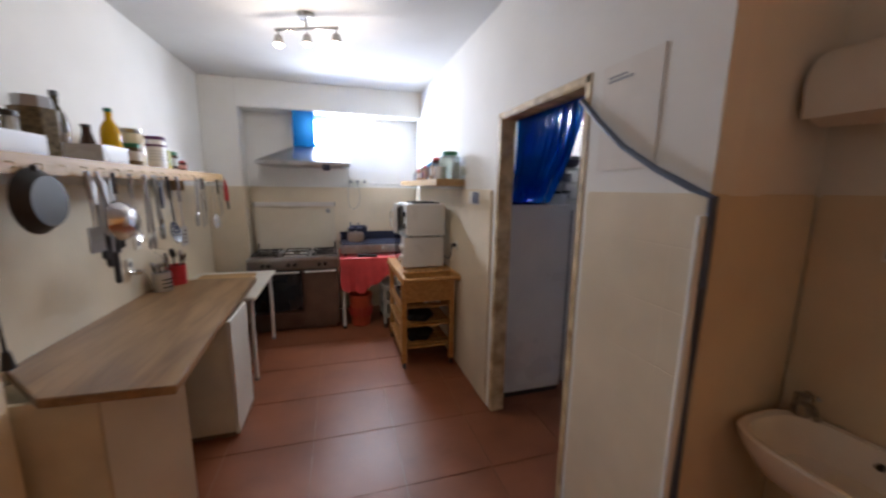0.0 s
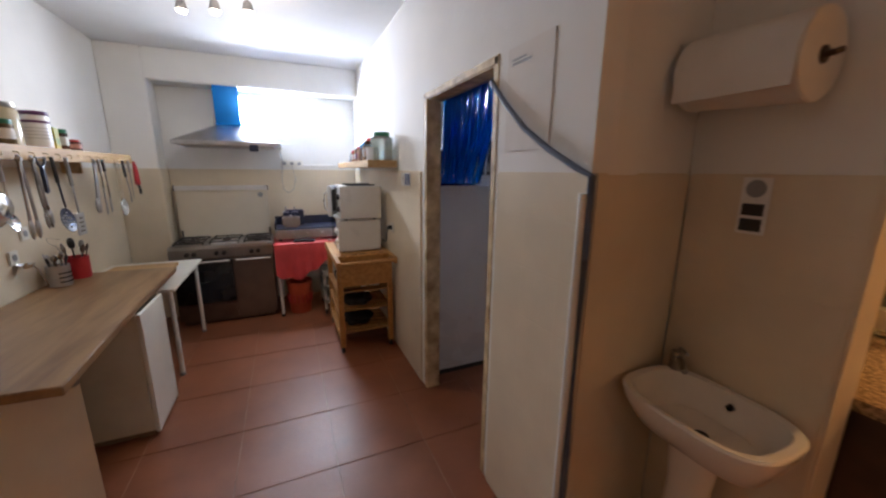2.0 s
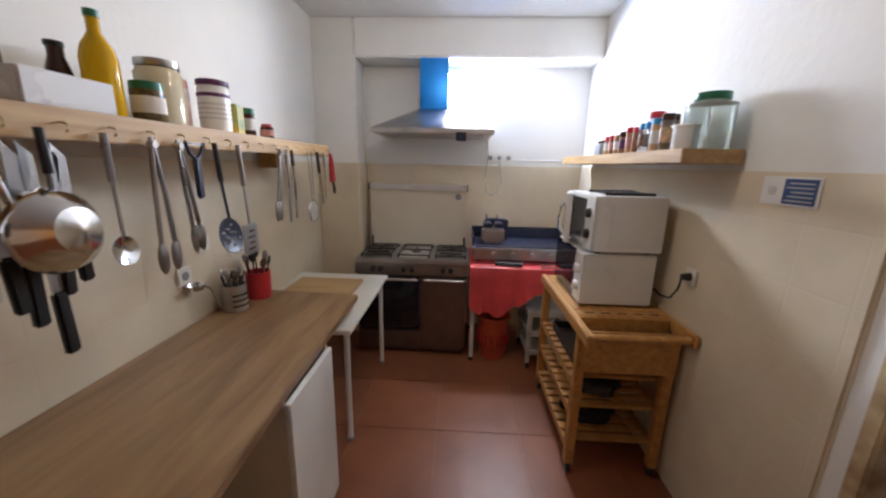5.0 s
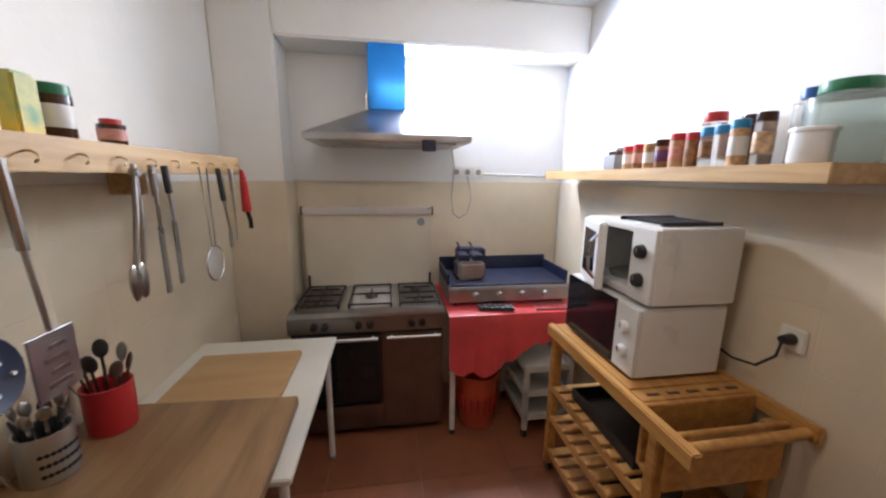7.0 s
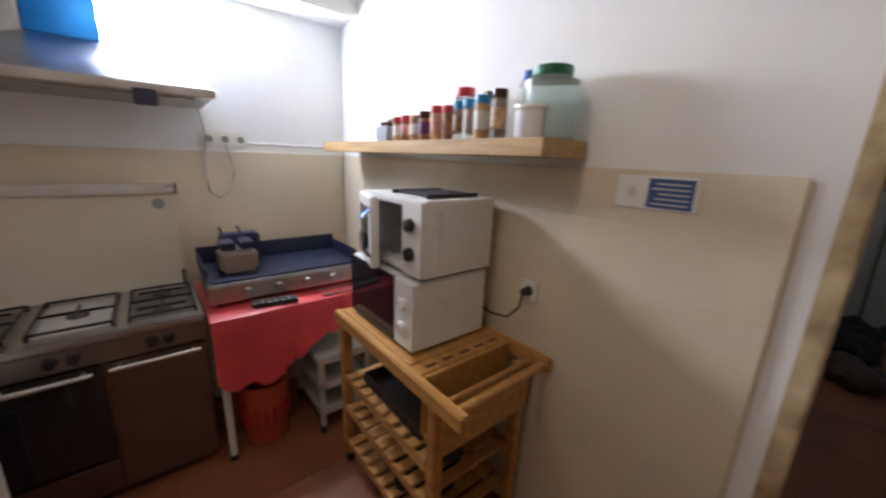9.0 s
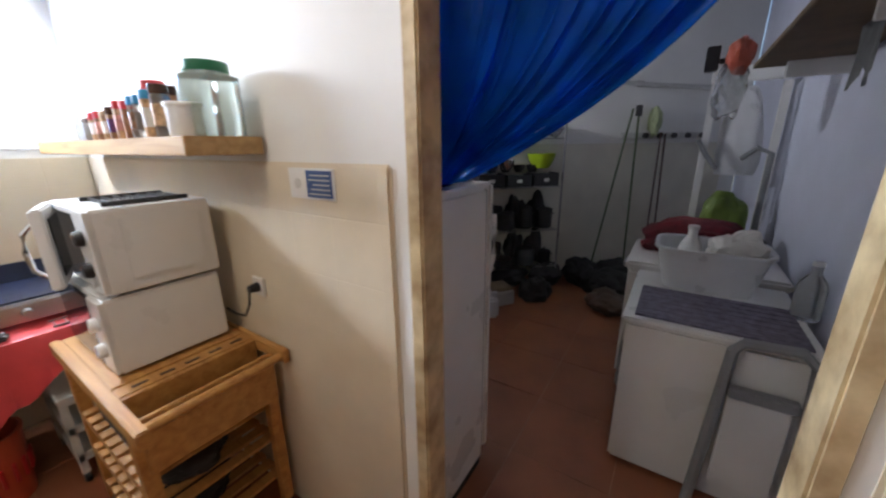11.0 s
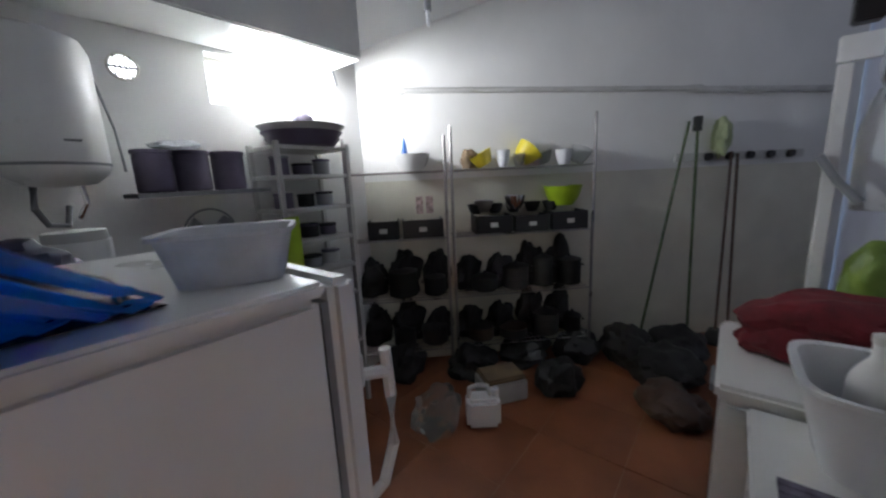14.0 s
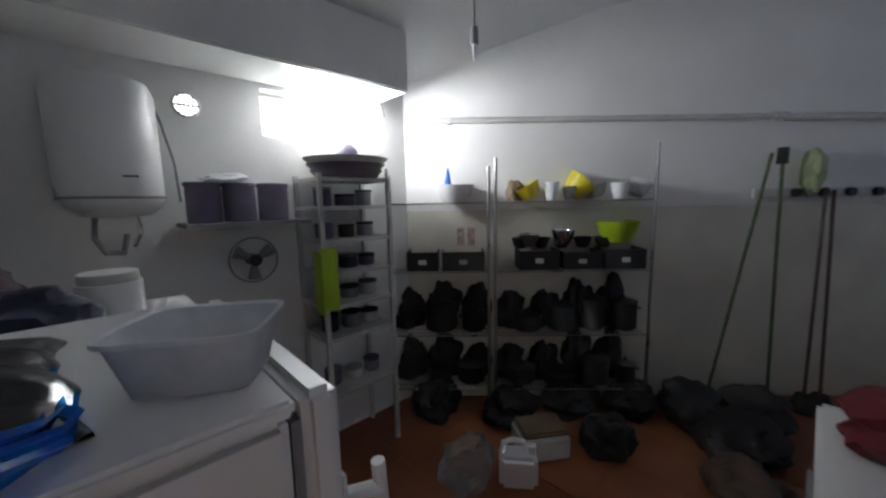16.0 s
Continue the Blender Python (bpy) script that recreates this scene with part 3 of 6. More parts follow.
for i in range(14):
    xx, yy = 1.815 + 0.032 * (i % 7), 3.905 + 0.045 * (i // 7) + 0.01 * (i % 2) - 0.15 * (0.032 * (i % 7) - 0.1)
    part("dot", C(((xx, yy, 0.8285), (xx, yy, 0.8295), 0.006, 0.006, 8)), M_paper, g2, "white dot")
solo("folded_grill_rack", B(*[(2.16 + 0.04 * i, 2.164 + 0.04 * i, 3.892, 3.983, 0.807, 0.812) for i in range(6)], (2.15, 2.38, 3.886, 3.892, 0.807, 0.814), (2.15, 2.38, 3.983, 3.989, 0.807, 0.814)), M_steel, "wire grill rack lying on the red cloth", "grill rack")

# bucket and small trolley under the table
buk = thing("orange_bin", (1.83, 4.02, 0), "red-orange plastic basket bin under the table", "bin")
part("bin", L([(0.11, 0.002), (0.13, 0.34), (0.138, 0.345), (0.138, 0.36), (0.126, 0.36), (0.105, 0.02)], (1.83, 4.02, 0)), mat("orange_plastic", (0.55, 0.09, 0.04), 0.4, var=0.1), buk)
for k in range(10):
    a = math.pi + k * math.pi / 9
    part("slot", C(((1.83 + 0.121 * math.cos(a), 4.02 + 0.121 * math.sin(a), 0.12), (1.83 + 0.128 * math.cos(a), 4.02 + 0.128 * math.sin(a), 0.22), 0.008, 0.008, 6)), M_redpl, buk)
tr = thing("plastic_trolley", (2.22, 4.05, 0), "small pale grey plastic trolley with three shelves", "trolley")
for z in (0.12, 0.28, 0.44):
    part("shelf", B((2.07, 2.38, 3.80, 4.25, z, z + 0.012), (2.07, 2.38, 3.80, 3.81, z, z + 0.045), (2.07, 2.08, 3.81, 4.25, z, z + 0.045), (2.37, 2.38, 3.81, 4.25, z, z + 0.045), (2.08, 2.37, 4.24, 4.25, z, z + 0.045)), M_lgrey, tr, "", 0.003)
for lx in (2.085, 2.365):
    for ly in (3.815, 4.235):
        part("post", B((lx - 0.015, lx + 0.015, ly - 0.015, ly + 0.015, 0.05, 0.45)), M_lgrey, tr, "", 0.004)
        part("castor", C(((lx - 0.012, ly, 0.025), (lx + 0.012, ly, 0.025), 0.025)), M_blackpl, tr, "black castor")

# ---- wooden cart with two microwave ovens ----
cart = thing("kitchen_cart", (2.34, 3.15, 0), "orange pine kitchen cart with slatted shelves against the wall", "kitchen cart")
cx0, cx1, cy0, cy1, cz = 2.09, 2.585, 2.72, 3.60, 0.845
part("top_board", B((cx0 + 0.035, cx1 - 0.02, 3.0, cy1 - 0.005, cz - 0.03, cz)), M_cart, cart, "", 0.004)
part("side_rail", B((cx0, cx0 + 0.034, cy0 - 0.04, cy1, cz - 0.055, cz + 0.004)), M_cart, cart, "", 0.005)
part("side_rail", B((cx1 - 0.019, cx1 + 0.008, cy0 + 0.0, cy1, cz - 0.055, cz + 0.002)), M_cart, cart, "", 0.005)
part("knife_slot_board", B((cx0 + 0.036, cx1 - 0.02, 2.93, 2.998, cz - 0.032, cz - 0.002)), M_cart, cart, "slotted knife board", 0.003)
for i in range(5):
    part("knife_slot", B((2.17 + i * 0.08, 2.215 + i * 0.08, 2.955, 2.968, cz - 0.002, cz + 0.0005)), M_brown, cart)
part("front_panel", B((cx0 + 0.036, cx1 - 0.02, 2.795, 2.815, cz - 0.24, cz - 0.03)), M_cart, cart, "", 0.004)
part("bin_back", B((cx0 + 0.036, cx1 - 0.02, 2.91, 2.928, cz - 0.24, cz - 0.004)), M_cart, cart, "", 0.003)
part("bin_bottom", B((cx0 + 0.036, cx1 - 0.02, 2.816, 2.909, cz - 0.24, cz - 0.225)), M_cart, cart)
part("towel_bar", C(((cx0 + 0.03, cy0 + 0.02, cz - 0.03), (cx1 + 0.005, cy0 + 0.03, cz - 0.03), 0.017)), M_cart, cart, "round wooden handle bar")
for lx in (cx0 + 0.035, cx1 - 0.035):
    for ly in (2.84, 3.55):
        part("leg", B((lx - 0.022, lx + 0.022, ly - 0.022, ly + 0.022, 0.055, cz - 0.056)), M_cart, cart, "", 0.004)
        part("castor", C(((lx - 0.012, ly, 0.027), (lx + 0.012, ly, 0.027), 0.027), ((lx, ly, 0.03), (lx, ly, 0.056), 0.008)), M_blackpl, cart, "black castor")
for z in (0.16, 0.36, 0.53):
    part("shelf_rail", B((cx0 + 0.013, cx0 + 0.03, 2.863, 3.527, z - 0.035, z)), M_cart, cart, "", 0.003)
    part("shelf_rail", B((cx1 - 0.03, cx1 - 0.013, 2.863, 3.527, z - 0.035, z)), M_cart, cart, "", 0.003)
    for i in range(9):
        y = 2.87 + i * 0.073
        part("slat", B((cx0 + 0.012, cx1 - 0.012, y, y + 0.05, z, z + 0.014)), M_cart, cart, "", 0.003)
solo("black_baking_tray", B((2.14, 2.52, 2.95, 3.40, 0.546, 0.556), (2.14, 2.15, 2.95, 3.40, 0.556, 0.60), (2.51, 2.52, 2.95, 3.40, 0.556, 0.60), (2.15, 2.51, 2.95, 2.96, 0.556, 0.60), (2.15, 2.51, 3.39, 3.40, 0.556, 0.60)), M_black, "black enamel baking tray on the cart", "tray", bevel=0.003)


def lump(name, at, sx, sy, sz, material, label, category, seed=0, amp=0.25, flat=True):
    bm = bmesh.new()
    bmesh.ops.create_icosphere(bm, subdivisions=4, radius=1.0)
    for v in bm.verts:
        d = 1 + amp * noise.noise(v.co * 1.6 + Vector((seed * 7.1, 0, 0))) + 0.4 * amp * noise.noise(v.co * 4.5 + Vector((0, seed * 3.3, 0)))
        v.co = Vector((v.co.x * sx * d, v.co.y * sy * d, v.co.z * sz * d))
        if flat and v.co.z < -0.55 * sz:
            v.co.z = -0.55 * sz
        v.co += Vector(at) + Vector((0, 0, 0.55 * sz))
    return solo(name, bm, material, label, category)


lump("plastic_bag", (2.36, 2.99, 0.546), 0.12, 0.06, 0.08, M_milk, "crumpled white plastic bag on the cart shelf", "bag", 3, 0.4)
lump("black_cloth", (2.30, 3.05, 0.376), 0.13, 0.12, 0.06, M_black, "black cloth on the middle cart shelf", "cloth", 5)
lump("black_pan_bag", (2.30, 3.10, 0.176), 0.14, 0.15, 0.07, M_dark, "dark bag on the lowest cart shelf", "bag", 6)


def microwave(name, x0, x1, y0, y1, z0, z1, label, is_open):
    m = thing(name, ((x0 + x1) / 2, (y0 + y1) / 2, z0), label, "microwave")
    for fx in (x0 + 0.05, x1 - 0.05):
        for fy in (y0 + 0.05, y1 - 0.05):
            part("foot", C(((fx, fy, z0), (fx, fy, z0 + 0.012), 0.014)), M_blackpl, m)
    zb = z0 + 0.012
    yk = y0 + 0.13
    if is_open:
        part("body", B((x0 + 0.012, x1, y0, yk, zb, z1), (x0 + 0.012, x1, yk, y1, zb, zb + 0.03), (x0 + 0.012, x1, yk, y1, z1 - 0.03, z1), (x0 + 0.012, x1, y1 - 0.03, y1, zb + 0.03, z1 - 0.03), (x1 - 0.04, x1, yk, y1 - 0.03, zb + 0.03, z1 - 0.03)), M_enamel, m, "", 0.006)
        part("cavity", B((x1 - 0.046, x1 - 0.041, yk, y1 - 0.03, zb + 0.03, z1 - 0.03)), M_grey, m, "grey cavity wall")
        part("turntable", C(((x0 + 0.20, (yk + y1) / 2, zb + 0.03), (x0 + 0.20, (yk + y1) / 2, zb + 0.042), 0.13, 0.135, 24)), M_clear, m, "glass turntable")
        part("side_panel", B((x0 + 0.08, x1 - 0.04, y0 - 0.004, y0, zb + 0.04, z1 - 0.035)), M_enamel, m, "embossed side panel", 0.0035)
        d = part("door", B((x0 - 0.25, x0 + 0.008, y1 - 0.045, y1 - 0.012, zb + 0.003, z1 - 0.003)), M_enamel, m, "open white door", 0.006)
        d.matrix_basis = Matrix.Translation((0, 0, 0)) @ (Matrix.Translation((x0, y1 - 0.02, 0)) @ Matrix.Rotation(radians(73), 4, "Z") @ Matrix.Translation((-x0, -y1 + 0.02, 0)))
        part("door_window", B((x0 - 0.20, x0 - 0.03, y1 - 0.049, y1 - 0.044, zb + 0.04, z1 - 0.04)), M_glassblk, d, "dark door window")
        part("door_glass", B((x0 - 0.205, x0 - 0.035, y1 - 0.0118, y1 - 0.009, zb + 0.045, z1 - 0.045)), M_glassblk, d, "dark outer glass")
        part("door_handle", T([(x0 - 0.232, y1 - 0.012, zb + 0.05), (x0 - 0.232, y1 + 0.015, zb + 0.08), (x0 - 0.232, y1 + 0.02, (zb + z1) / 2), (x0 - 0.232, y1 + 0.015, z1 - 0.08), (x0 - 0.232, y1 - 0.012, z1 - 0.05)], 0.008), M_chrome, d, "curved handle")
        kn = M_blackpl
    else:
        part("body", B((x0 + 0.012, x1, y0, y1, zb, z1)), M_enamel, m, "", 0.006)
        d = part("door", B((x0, x0 + 0.011, yk, y1, zb + 0.003, z1 - 0.003)), M_glassblk, m, "closed black glass door", 0.003)
        kn = M_enamel
    part("control_panel", B((x0 + 0.001, x0 + 0.011, y0 + 0.002, yk - 0.003, zb + 0.003, z1 - 0.003)), M_enamel, m, "white control strip", 0.003)
    for kz in (zb + 0.085, z1 - 0.09):
        part("knob", C(((x0 + 0.001, y0 + 0.065, kz), (x0 - 0.022, y0 + 0.065, kz), 0.027, 0.023, 20)), kn, m, "round dial", 0.003)
        part("dial_mark", B((x0 - 0.025, x0 - 0.0225, y0 + 0.062, y0 + 0.068, kz, kz + 0.02)), M_chrome, m)
    return m


microwave("lower_microwave", 2.16, 2.53, 3.04, 3.55, 0.846, 1.13, "white microwave oven with a black door, on the cart", False)
microwave("upper_microwave", 2.185, 2.54, 3.03, 3.50, 1.131, 1.425, "white microwave oven with its door open, stacked on another", True)
tv = thing("iron_trivet", (2.38, 3.2, 1.426), "black iron trivet lying on the microwave", "trivet")
for i in range(7):
    part("bar", B((2.27 + i * 0.035, 2.277 + i * 0.035, 3.10, 3.32, 1.428, 1.438)), M_black, tv)
for y in (3.09, 3.32):
    part("end_bar", B((2.25, 2.50, y, y + 0.01, 1.426, 1.441)), M_black, tv)
socket("wall_socket", (WR - 0.012, 2.86, 1.08), "-x", "white wall socket with a black plug", 1, True)
solo("microwave_cable", T([(2.55, 2.86, 1.08), (2.545, 2.865, 1.02), (2.555, 2.93, 0.95), (2.562, 3.02, 0.93), (2.555, 3.08, 0.945)], 0.005), M_blackpl, "black mains cable behind the microwave", "cable")

# ---- wall shelf with spices ----
sh = thing("spice_shelf", (2.49, 3.4, 1.585), "thick pine wall shelf full of spice jars", "shelf")
part("board", B((2.365, WR - 0.012, 2.70, 4.36, 1.585, 1.64)), M_shelf, sh, "", 0.003)
SZ = 1.641


def jar(name, x, y, z, r, h, body, lid, label, category="jar", lidh=0.018, neck=1.0, seg=18, band=None):
    j = thing(name, (x, y, z), label, category)
    part("body", L([(r * 0.92, 0), (r, 0.006), (r, h * 0.80), (r * neck * 0.92, h - lidh)], (x, y, z), seg), body, j)
    part("lid", L([(r * neck, h - lidh), (r * neck * 1.02, h - lidh + 0.003), (r * neck * 1.0, h - 0.002), (r * neck * 0.93, h)], (x, y, z), seg), lid, j)
    if band:
        part("paper_label", L([(r * 1.015, h * 0.22), (r * 1.02, h * 0.23), (r * 1.02, h * 0.62), (r * 1.015, h * 0.63)], (x, y, z), seg), band, j)
    return j


SP = "spice jars on the wall shelf"
row = [(3.55, M_spice2, M_redpl, M_paper, 0.105), (3.48, M_spice, M_redpl, M_pink, 0.108), (3.41, M_spice2, M_spice2, M_paper, 0.105), (3.34, M_spice, M_coffee, M_purple, 0.115), (3.26, M_spice2, M_redpl, M_pink, 0.13), (3.185, M_spice, M_redpl, None, 0.125), (3.12, M_clear, M_cyan, M_spice, 0.135), (3.065, M_clear, M_cyan, None, 0.135), (3.005, M_spice2, M_cyan, M_lgrey, 0.145), (2.925, M_clear, M_coffee, M_spice2, 0.155)]
for y, body, lid, band, h in row:
    t = jar("spice_jar", 2.415, y, SZ, 0.027, h, body, lid, "small spice jar with ground spice and screw lid", "spice jar", 0.028, 1.0, 16, band)
    t["group"] = SP
jar("shaker", 2.50, 3.19, SZ, 0.042, 0.20, M_clear, M_redpl, "clear shaker with a red flip lid", "shaker", 0.035, 0.9, 18, M_pink)
jar("water_flask", 2.52, 2.89, SZ, 0.04, 0.22, M_clear, M_blue, "clear bottle with a blue cap", "bottle", 0.03, 0.7)
jar("large_storage_jar", 2.50, 2.79, SZ, 0.086, 0.215, mat("greenish_jar", (0.62, 0.72, 0.67), 0.15, var=0.05, bump=0, trans=0.75), M_green, "large clear jar with a dark green lid", "jar", 0.03, 0.72, 24)
jar("white_tub", 2.425, 2.80, SZ, 0.048, 0.095, M_milk, M_enamel, "small white plastic tub", "tub", 0.012, 1.08)
jar("dark_spice_jar", 2.48, 3.02, SZ, 0.035, 0.165, M_spice, M_coffee, "dark spice jar with a black lid", "spice jar", 0.03)
st = thing("sachet_box", (2.43, 3.66, SZ), "grey plastic box holding dark sachets", "box")
part("box", B((2.385, 2.475, 3.61, 3.72, SZ, SZ + 0.07)), M_grey, st, "", 0.006)
part("sachet", B((2.40, 2.44, 3.62, 3.70, SZ + 0.07, SZ + 0.09)), M_coffee, st, "dark sachet", 0.004)
part("sachet", B((2.45, 2.47, 3.63, 3.715, SZ + 0.07, SZ + 0.11)), M_blackpl, st, "black sachet", 0.004)

# notice plate on the wall, switch
pl = thing("notice_plate", (WR - 0.014, 2.47, 1.50), "small white notice plate with a blue printed field", "sign")
part("plate", B((WR - 0.017, WR - 0.0125, 2.365, 2.58, 1.45, 1.545)), M_enamel, pl, "", 0.002)
part("blue_field", B((WR - 0.019, WR - 0.0172, 2.375, 2.49, 1.457, 1.538)), M_sign_b, pl, "blue printed field")
for i in range(5):
    part("text_line", B((WR - 0.0202, WR - 0.0192, 2.385, 2.48 - 0.01 * (i % 3), 1.466 + i * 0.014, 1.470 + i * 0.014)), M_lgrey, pl)
part("pictogram", C(((WR - 0.0172, 2.535, 1.497), (WR - 0.019, 2.535, 1.497), 0.016)), M_lgrey, pl)

# ---- worktop side ----
WZ = 0.815
bm = bmesh.new()
prism(bm, [(0.293, 1.74), (0.57, 1.45), (1.00, 1.43), (0.955, 2.3), (0.94, 3.17), (0.293, 3.20)], WZ - 0.038, WZ)
solo("worktop", bm, M_ltop, "oak laminate worktop with a clipped front corner", "worktop", bevel=0.004)
cab = thing("base_cabinet", (0.65, 1.65, 0), "old cream base cabinet with peeling edges", "cabinet")
part("side_panel", B((0.43, 0.715, 1.50, 1.518, 0.0, WZ - 0.039)), M_oldlam, cab, "", 0.003)
part("side_panel", B((0.30, 0.925, 1.672, 1.69, 0.0, WZ - 0.039)), M_oldlam, cab, "", 0.003)
part("back_panel", B((0.30, 0.312, 1.691, 2.25, 0.04, WZ - 0.04)), M_oldlam, cab)
bm = bmesh.new()
prism(bm, [(0.72, 1.50), (0.94, 1.66), (0.929, 1.674), (0.709, 1.519)], 0.02, WZ - 0.042)
part("door", bm, M_whitelam, cab, "cream white angled door", 0.003)
part("hinge_plate", C(((0.925, 1.648, 0.72), (0.929, 1.643, 0.72), 0.02)), M_grey, cab, "grey round cover")
cab2 = thing("corner_cabinet", (0.65, 2.55, 0), "cream base cabinet with damaged swollen plinth", "cabinet")
part("side_panel", B((0.30, 0.95, 2.25, 2.268, 0.035, WZ - 0.039)), M_oldlam, cab2, "", 0.003)
bm = bmesh.new()
for i in range(9):
    bx(bm, 0.60 + i * 0.038, 0.638 + i * 0.038, 2.252, 2.266, random.uniform(0.0, 0.02), 0.036)
part("swollen_edge", bm, M_box, cab2, "dark water-damaged bottom edge")
part("side_panel", B((0.30, 0.95, 2.63, 2.648, 0.0, WZ - 0.039)), M_oldlam, cab2, "", 0.003)
part("door", B((0.951, 0.972, 2.25, 2.648, 0.02, WZ - 0.05)), M_whitelam, cab2, "white front panel", 0.004)
part("shelf", B((0.31, 0.94, 2.269, 2.629, 0.05, 0.066)), M_oldlam, cab2)
desk = thing("white_table", (0.63, 3.4, 0), "white laminate table with thin round legs", "table")
part("tabletop", B((0.294, 0.975, 2.90, 3.87, 0.690, 0.715)), M_whitelam, desk, "", 0.004)
for lx, ly in ((0.93, 3.80), (0.93, 2.97), (0.34, 3.80), (0.34, 2.97)):
    part("leg", C(((lx, ly, 0.02), (lx, ly, 0.69), 0.016)), M_enamel, desk, "white round leg")
    part("foot", C(((lx, ly, 0), (lx, ly, 0.02), 0.02)), M_grey, desk)
solo("cutting_board", B((0.38, 0.835, 3.225, 3.68, 0.716, 0.742)), M_board, "plain wooden cutting board on the white table", "cutting board", bevel=0.006)
# steel cutlery pot and red pot
sp = thing("cutlery_pot", (0.385, 2.90, WZ), "perforated steel pot full of cutlery", "utensil pot")
part("pot", L([(0.055, 0.0), (0.058, 0.004), (0.058, 0.135), (0.053, 0.135), (0.050, 0.01)], (0.385, 2.90, WZ), 24), M_steel, sp)
for k in range(24):
    a = -1.1 + 0.2 * (k % 8)
    z = WZ + 0.03 + 0.028 * (k // 8)
    part("hole", C(((0.385 + 0.0575 * math.cos(a), 2.90 + 0.0575 * math.sin(a), z), (0.385 + 0.0590 * math.cos(a), 2.90 + 0.0590 * math.sin(a), z), 0.006, 0.006, 8)), M_black, sp)
rp = thing("red_utensil_pot", (0.41, 3.08, WZ), "red pot holding spoons and spatulas", "utensil pot")
part("pot", L([(0.058, 0.0), (0.062, 0.005), (0.064, 0.15), (0.058, 0.15), (0.054, 0.01)], (0.41, 3.08, WZ), 24), M_redpl, rp)


def spoon(base, top, r, material, parent, name="spoon"):
    bm = bmesh.new()
    tube(bm, [base, top], 0.004, 6)
    d = (Vector(top) - Vector(base)).normalized()
    c = Vector(top) + d * r * 0.9
    bmesh.ops.create_uvsphere(bm, u_segments=12, v_segments=8, radius=1.0, matrix=Matrix.Translation(c) @ d.to_track_quat("Z", "Y").to_matrix().to_4x4() @ Matrix.Diagonal((r * 0.65, r * 0.25, r, 1)))
    part(name, bm, material, parent)


for k in range(9):
    a = k * 0.7
    spoon((0.385 + 0.02 * math.cos(a), 2.90 + 0.02 * math.sin(a), WZ + 0.02), (0.385 + 0.045 * math.cos(a), 2.90 + 0.045 * math.sin(a), WZ + 0.15 + 0.012 * (k % 3)), 0.022, M_tongs if k % 3 else M_blackpl, sp, "cutlery_piece")
for k in range(7):
    a = k * 0.9 + 0.4
    spoon((0.41 + 0.02 * math.cos(a), 3.08 + 0.02 * math.sin(a), WZ + 0.02), (0.41 + 0.055 * math.cos(a), 3.08 + 0.055 * math.sin(a), WZ + 0.18 + 0.018 * (k % 3)), 0.03, (M_brown, M_tongs, M_blackpl)[k % 3], rp, "wooden_spoon" if k % 3 == 0 else "serving_spoon")
part("whisk", T([(0.40, 3.05, WZ + 0.05), (0.36, 2.99, WZ + 0.24), (0.34, 2.95, WZ + 0.27), (0.33, 2.97, WZ + 0.30), (0.37, 3.02, WZ + 0.28)], 0.002, 5), M_chrome, rp, "wire whisk")
solo("soup_ladle", (lambda bm: (tube(bm, [(0.36, 2.83, WZ + 0.02), (0.34, 2.80, WZ + 0.14), (0.325, 2.76, WZ + 0.18)], 0.004, 6), lathe(bm, [(0.002, 0), (0.03, 0.006), (0.042, 0.03), (0.040, 0.03), (0.028, 0.009), (0.002, 0.004)], (0.33, 2.72, WZ + 0.16), 18), bm)[2])(bmesh.new()), M_chrome, "shiny steel ladle leaning on the wall by the pot", "ladle")
socket("wall_socket_west", (WL + 0.012, 2.84, 1.17), "+x", "white double socket above the worktop", 1)
socket("wall_socket_west_second", (WL + 0.012, 2.70, 1.05), "+x", "white socket with its cover above the worktop", 1)

# ---- rail shelf with hooks ----
rs = thing("hook_shelf", (0.45, 2.6, 1.60), "long pine shelf with brass cup hooks along its front", "shelf")
part("board", B((0.291, 0.585, 1.15, 3.72, 1.635, 1.66)), M_shelf, rs, "", 0.003)
part("front_rail", B((0.586, 0.608, 1.15, 3.73, 1.595, 1.668)), M_shelf, rs, "", 0.003)
part("bracket", B((0.291, 0.40, 1.60, 1.63, 1.52, 1.634)), M_shelf, rs, "", 0.003)
part("bracket", B((0.291, 0.40, 3.40, 3.43, 1.52, 1.634)), M_shelf, rs, "", 0.003)
HOOK = mat("brass_hook", (0.55, 0.42, 0.20), 0.3, 1.0)
for i in range(22):
    y = 1.22 + i * 0.117
    part("cup_hook", T([(0.608, y, 1.634), (0.620, y, 1.634), (0.629, y, 1.629), (0.630, y, 1.619), (0.623, y, 1.613)], 0.0025, 6), HOOK, rs, "brass cup hook")
HX, HZ = 0.627, 1.618
UT = "utensils on the hook rail"


